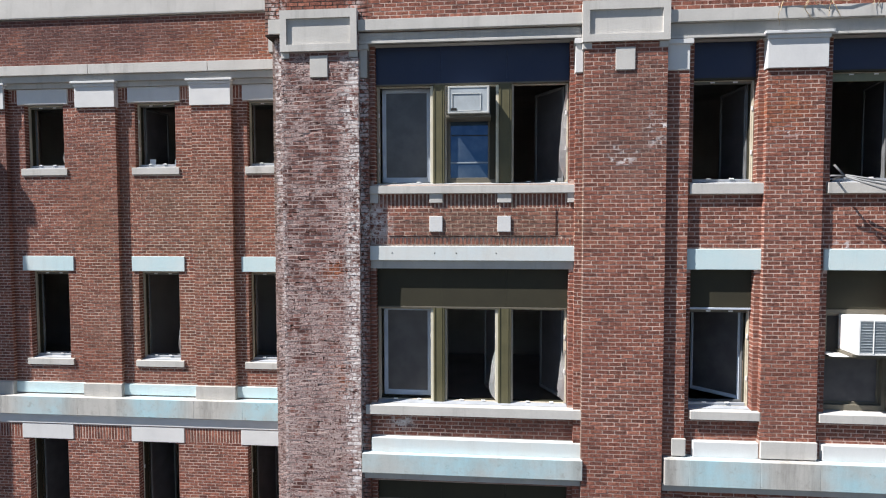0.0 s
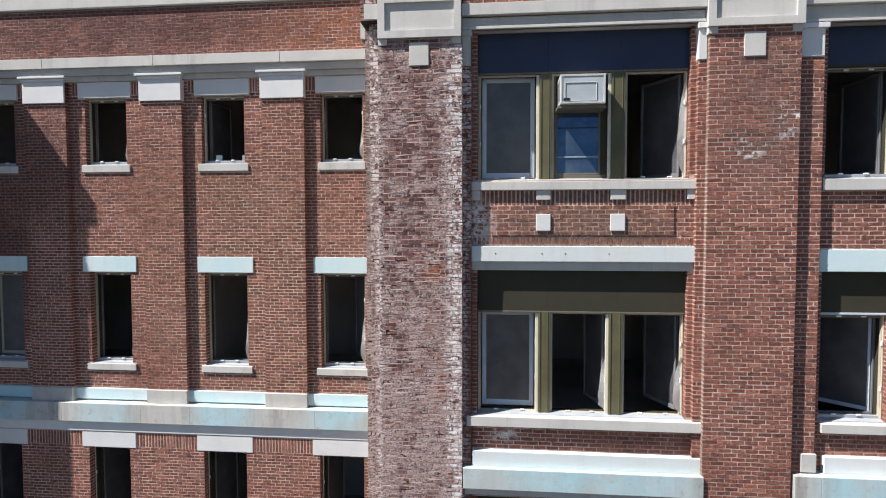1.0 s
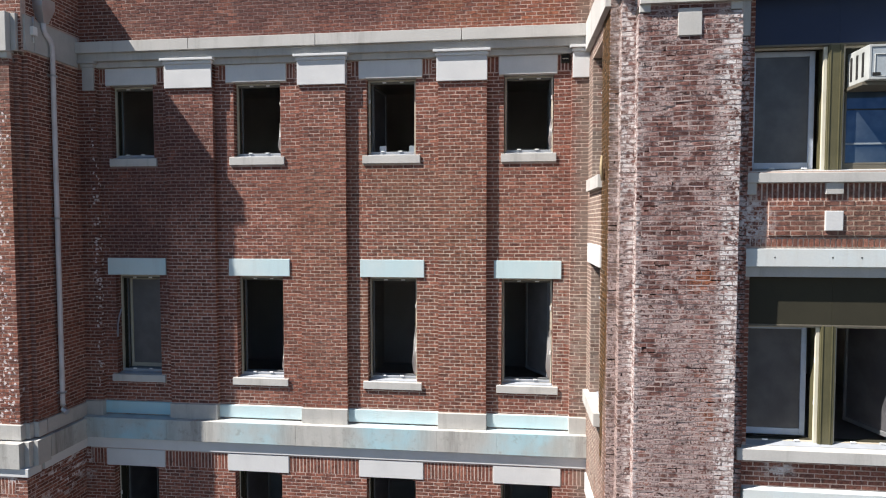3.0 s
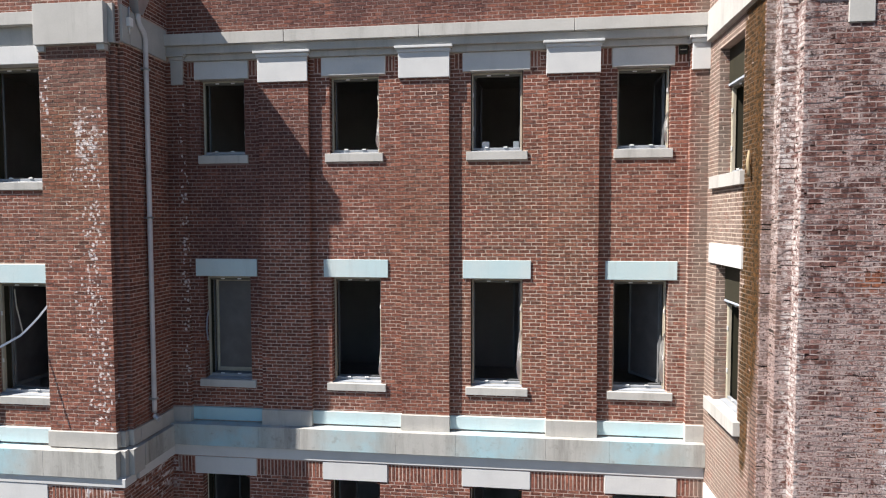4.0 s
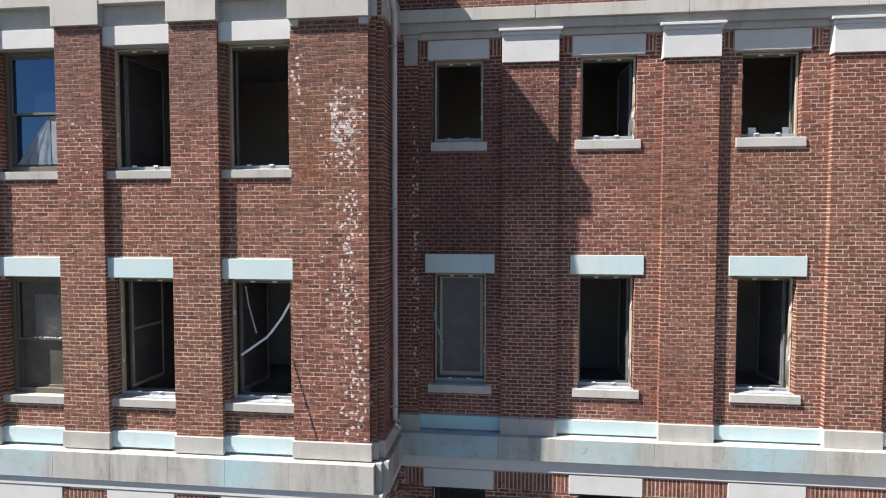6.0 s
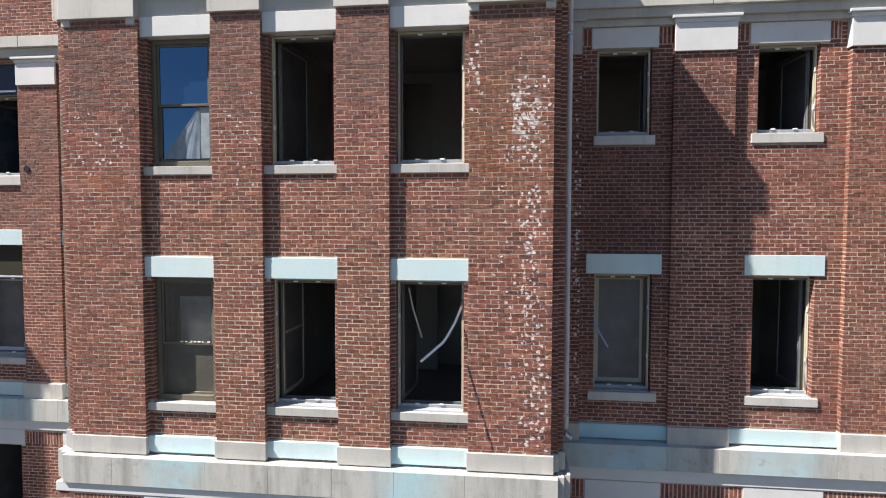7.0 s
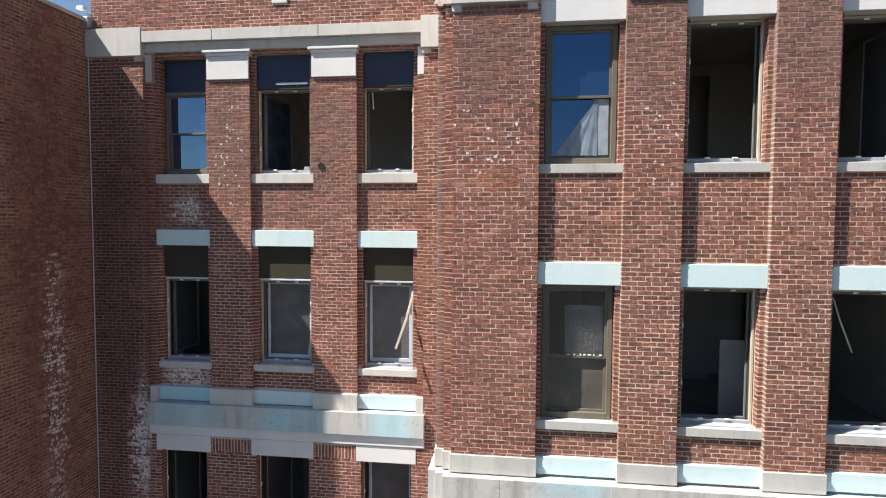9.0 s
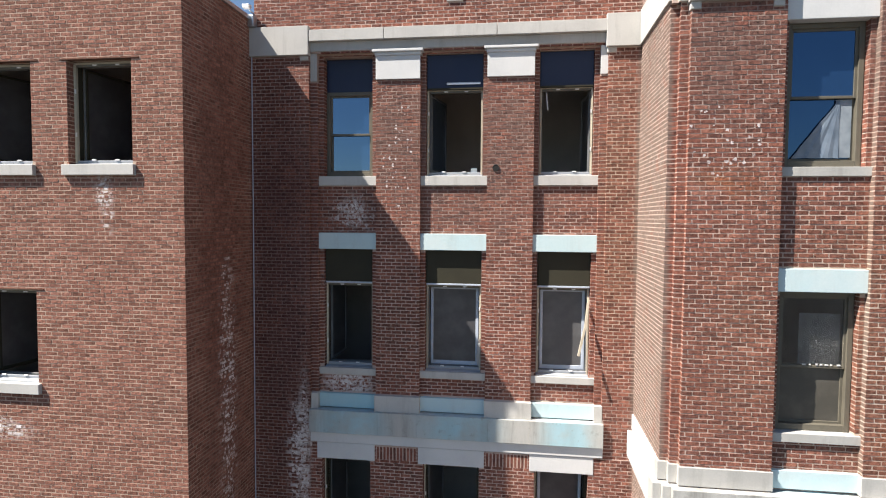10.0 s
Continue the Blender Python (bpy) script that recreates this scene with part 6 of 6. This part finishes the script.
def downspout():
    e = new("downspout")
    x, y = -13.69, 11.80
    e.location = (x, y, 5.9)
    tagged(e, "galvanised downspout running down the bay's shaded side", "downspout")
    part("pipe", rod([(0, -0.19, 7.12), (0, -0.19, 7.02), (0, -0.15, 6.93), (0, -0.04, 6.84), (0, 0, 6.74), (0, 0, 4.0), (0, 0, 0.28), (0, 0, 0.12)], 0.043, 14), M_PIPE, e)
    part("shoe", rod([(0, 0, 0.14), (0.01, 0, 0.07), (0.05, -0.01, 0.02), (0.10, -0.02, 0.0)], 0.052, 14), M_GALV, e)
    bm = bmesh.new()
    lo = [bm.verts.new((a * 0.055, -0.19 + b * 0.055, 7.10)) for a, b in ((-1, -1), (1, -1), (1, 1), (-1, 1))]
    hi = [bm.verts.new((a * 0.11, -0.19 + b * 0.15, 7.36)) for a, b in ((-1, -1), (1, -1), (1, 1), (-1, 1))]
    up = [bm.verts.new((a * 0.11, -0.19 + b * 0.15, 7.52)) for a, b in ((-1, -1), (1, -1), (1, 1), (-1, 1))]
    for p, q in ((lo, hi), (hi, up)):
        for k in range(4):
            bm.faces.new((p[k], p[(k + 1) % 4], q[(k + 1) % 4], q[k]))
    bm.faces.new(lo[::-1])
    bm.faces.new(up)
    part("leader_head", bm, M_GALV, e, "funnel-shaped leader head")
    for z in (0.35, 3.6, 6.2):
        part("strap", block(-0.08, 0.048, -0.056, 0.056, z, z + 0.035, 0.004), M_GALV, e)


downspout()
box = new("junction_box")
box.location = (-13.79, 11.40, 12.72)
tagged(box, "small white electrical box with a stub of conduit", "electrical box")
part("box_body", block(0.04, 0.12, -0.05, 0.05, 0, 0.15, 0.006), M_CLIP, box)
part("conduit_stub", rod([(0.08, 0, -0.12), (0.08, 0, 0.005)], 0.012, 8), M_CLIP, box)
part("conduit_stub", rod([(0.08, 0, 0.145), (0.08, 0, 0.33)], 0.012, 8), M_GALV, box)

cable = rod([(-28.945, 13.335, 13.15), (-28.948, 13.338, 12.2), (-28.945, 13.34, 9.0), (-28.95, 13.34, 6.0), (-28.948, 13.34, 2.0), (-28.95, 13.34, 0.0)], 0.011, 6)
tagged(part("corner_cable", cable, M_SASH, None), "pale cable running down the inner corner", "cable")
lamp = new("flood_lamp")
lamp.location = (-28.93, 13.40, 13.28)
tagged(lamp, "small white flood lamp on a bracket at the parapet", "lamp")
part("bracket", rod([(0, 0.02, 0), (-0.04, -0.06, 0.03), (-0.06, -0.10, 0.08)], 0.012, 6), M_GALV, lamp)
part("lamp_head", block(-0.14, 0.0, -0.20, -0.08, 0.06, 0.13, 0.012), M_CLIP, lamp)
tagged(part("roof_flashing", block(-29.0, -28.86, 13.24, 13.41, 12.995, 13.22, 0.02), M_GALV, None), "dull metal flashing where the roofs meet", "flashing")

grille = new("vent_grille")
grille.location = (-4.41, 12.645, 12.29)
tagged(grille, "small dark metal vent grille in the brick", "vent")
part("grille_frame", bars(-0.075, 0.075, 0, 0.15, -0.03, 0.0, 0.022), M_OLIVE, grille)
part("grille_back", block(-0.06, 0.06, -0.012, 0.0, 0.015, 0.135, 0), M_DARK, grille)
part("grille_slat", block(-0.055, 0.055, -0.024, -0.01, 0.07, 0.085, 0.002), M_FRAME, grille)

vent = new("pipe_vent")
vent.location = (-24.26, 13.45, 10.32)
tagged(vent, "round dark vent hole through a brick pilaster", "vent")
ring = bmesh.new()
n = 20
loops = [[ring.verts.new((r * math.cos(k * math.tau / n), d, r * math.sin(k * math.tau / n))) for k in range(n)] for r, d in ((0.062, 0.0), (0.062, -0.012), (0.050, -0.012), (0.048, 0.0))]
for p, q in zip(loops, loops[1:]):
    for k in range(n):
        ring.faces.new((p[k], p[(k + 1) % n], q[(k + 1) % n], q[k]))
part("vent_collar", ring, M_DARK, vent)
# black disc on the surface in place of the bore's depth
disc = bmesh.new()
bmesh.ops.create_circle(disc, cap_ends=True, segments=20, radius=0.050, matrix=Matrix.Translation((0, -0.0095, 0)) @ Matrix.Rotation(radians(90), 4, 'X'))
part("vent_bore", disc, M_DARK, vent)

tagged(part("wooden_stick", rod([(-4.03, 10.66, 10.06), (-4.055, 10.68, 10.25), (-4.05, 10.66, 10.42)], [0.03, 0.025, 0.012], 6), M_WOOD, None), "splintered pale wooden stick on the mossy brick", "stick")

# old fixing holes in the long white lintel, their dark set as black blocks
for xx in (-1.88, -1.16, -0.80, -0.14):
    part("bolt", block(xx - 0.009, xx + 0.009, 10.026, 10.04, 8.966, 8.984, 0.003), M_DARK, wall_a, "dark old fixing bolt")
# mortar bedding round the stones of the corner pier
part("bedding", block(-3.27, -2.85, 9.903, 9.94, 11.80, 12.31, 0.002), M_POINTING, wall_a, "pale mortar round the square stone")


def card(x, y, z, w, h, lean, label, mat=M_CLIP):
    """A small pale card that leans inside a window opening."""
    ob = part("paper_card", block(-w / 2, w / 2, -0.003, 0.003, 0.0, h, 0.001), mat, None)
    ob.location = (x, y, z)
    ob.rotation_euler = (radians(lean), 0, radians(4))
    return tagged(ob, label, "card", group="cards in windows")


card(-7.79, 12.86, 10.727, 0.13, 0.17, -8, "small white card leaning in an open court window")
card(-7.24, 12.90, 10.76, 0.10, 0.14, -8, "small pale card leaning in an open court window", M_BOARD)
card(-24.70, 13.86, 10.22, 0.11, 0.13, -10, "small grey card leaning under a navy panel", M_BOARD)

# ---- the bricks, last ----
for br in (br_a, br_b, br_c, br_d, br_e):
    br.build()
rough_a.build("weathered_brickwork")
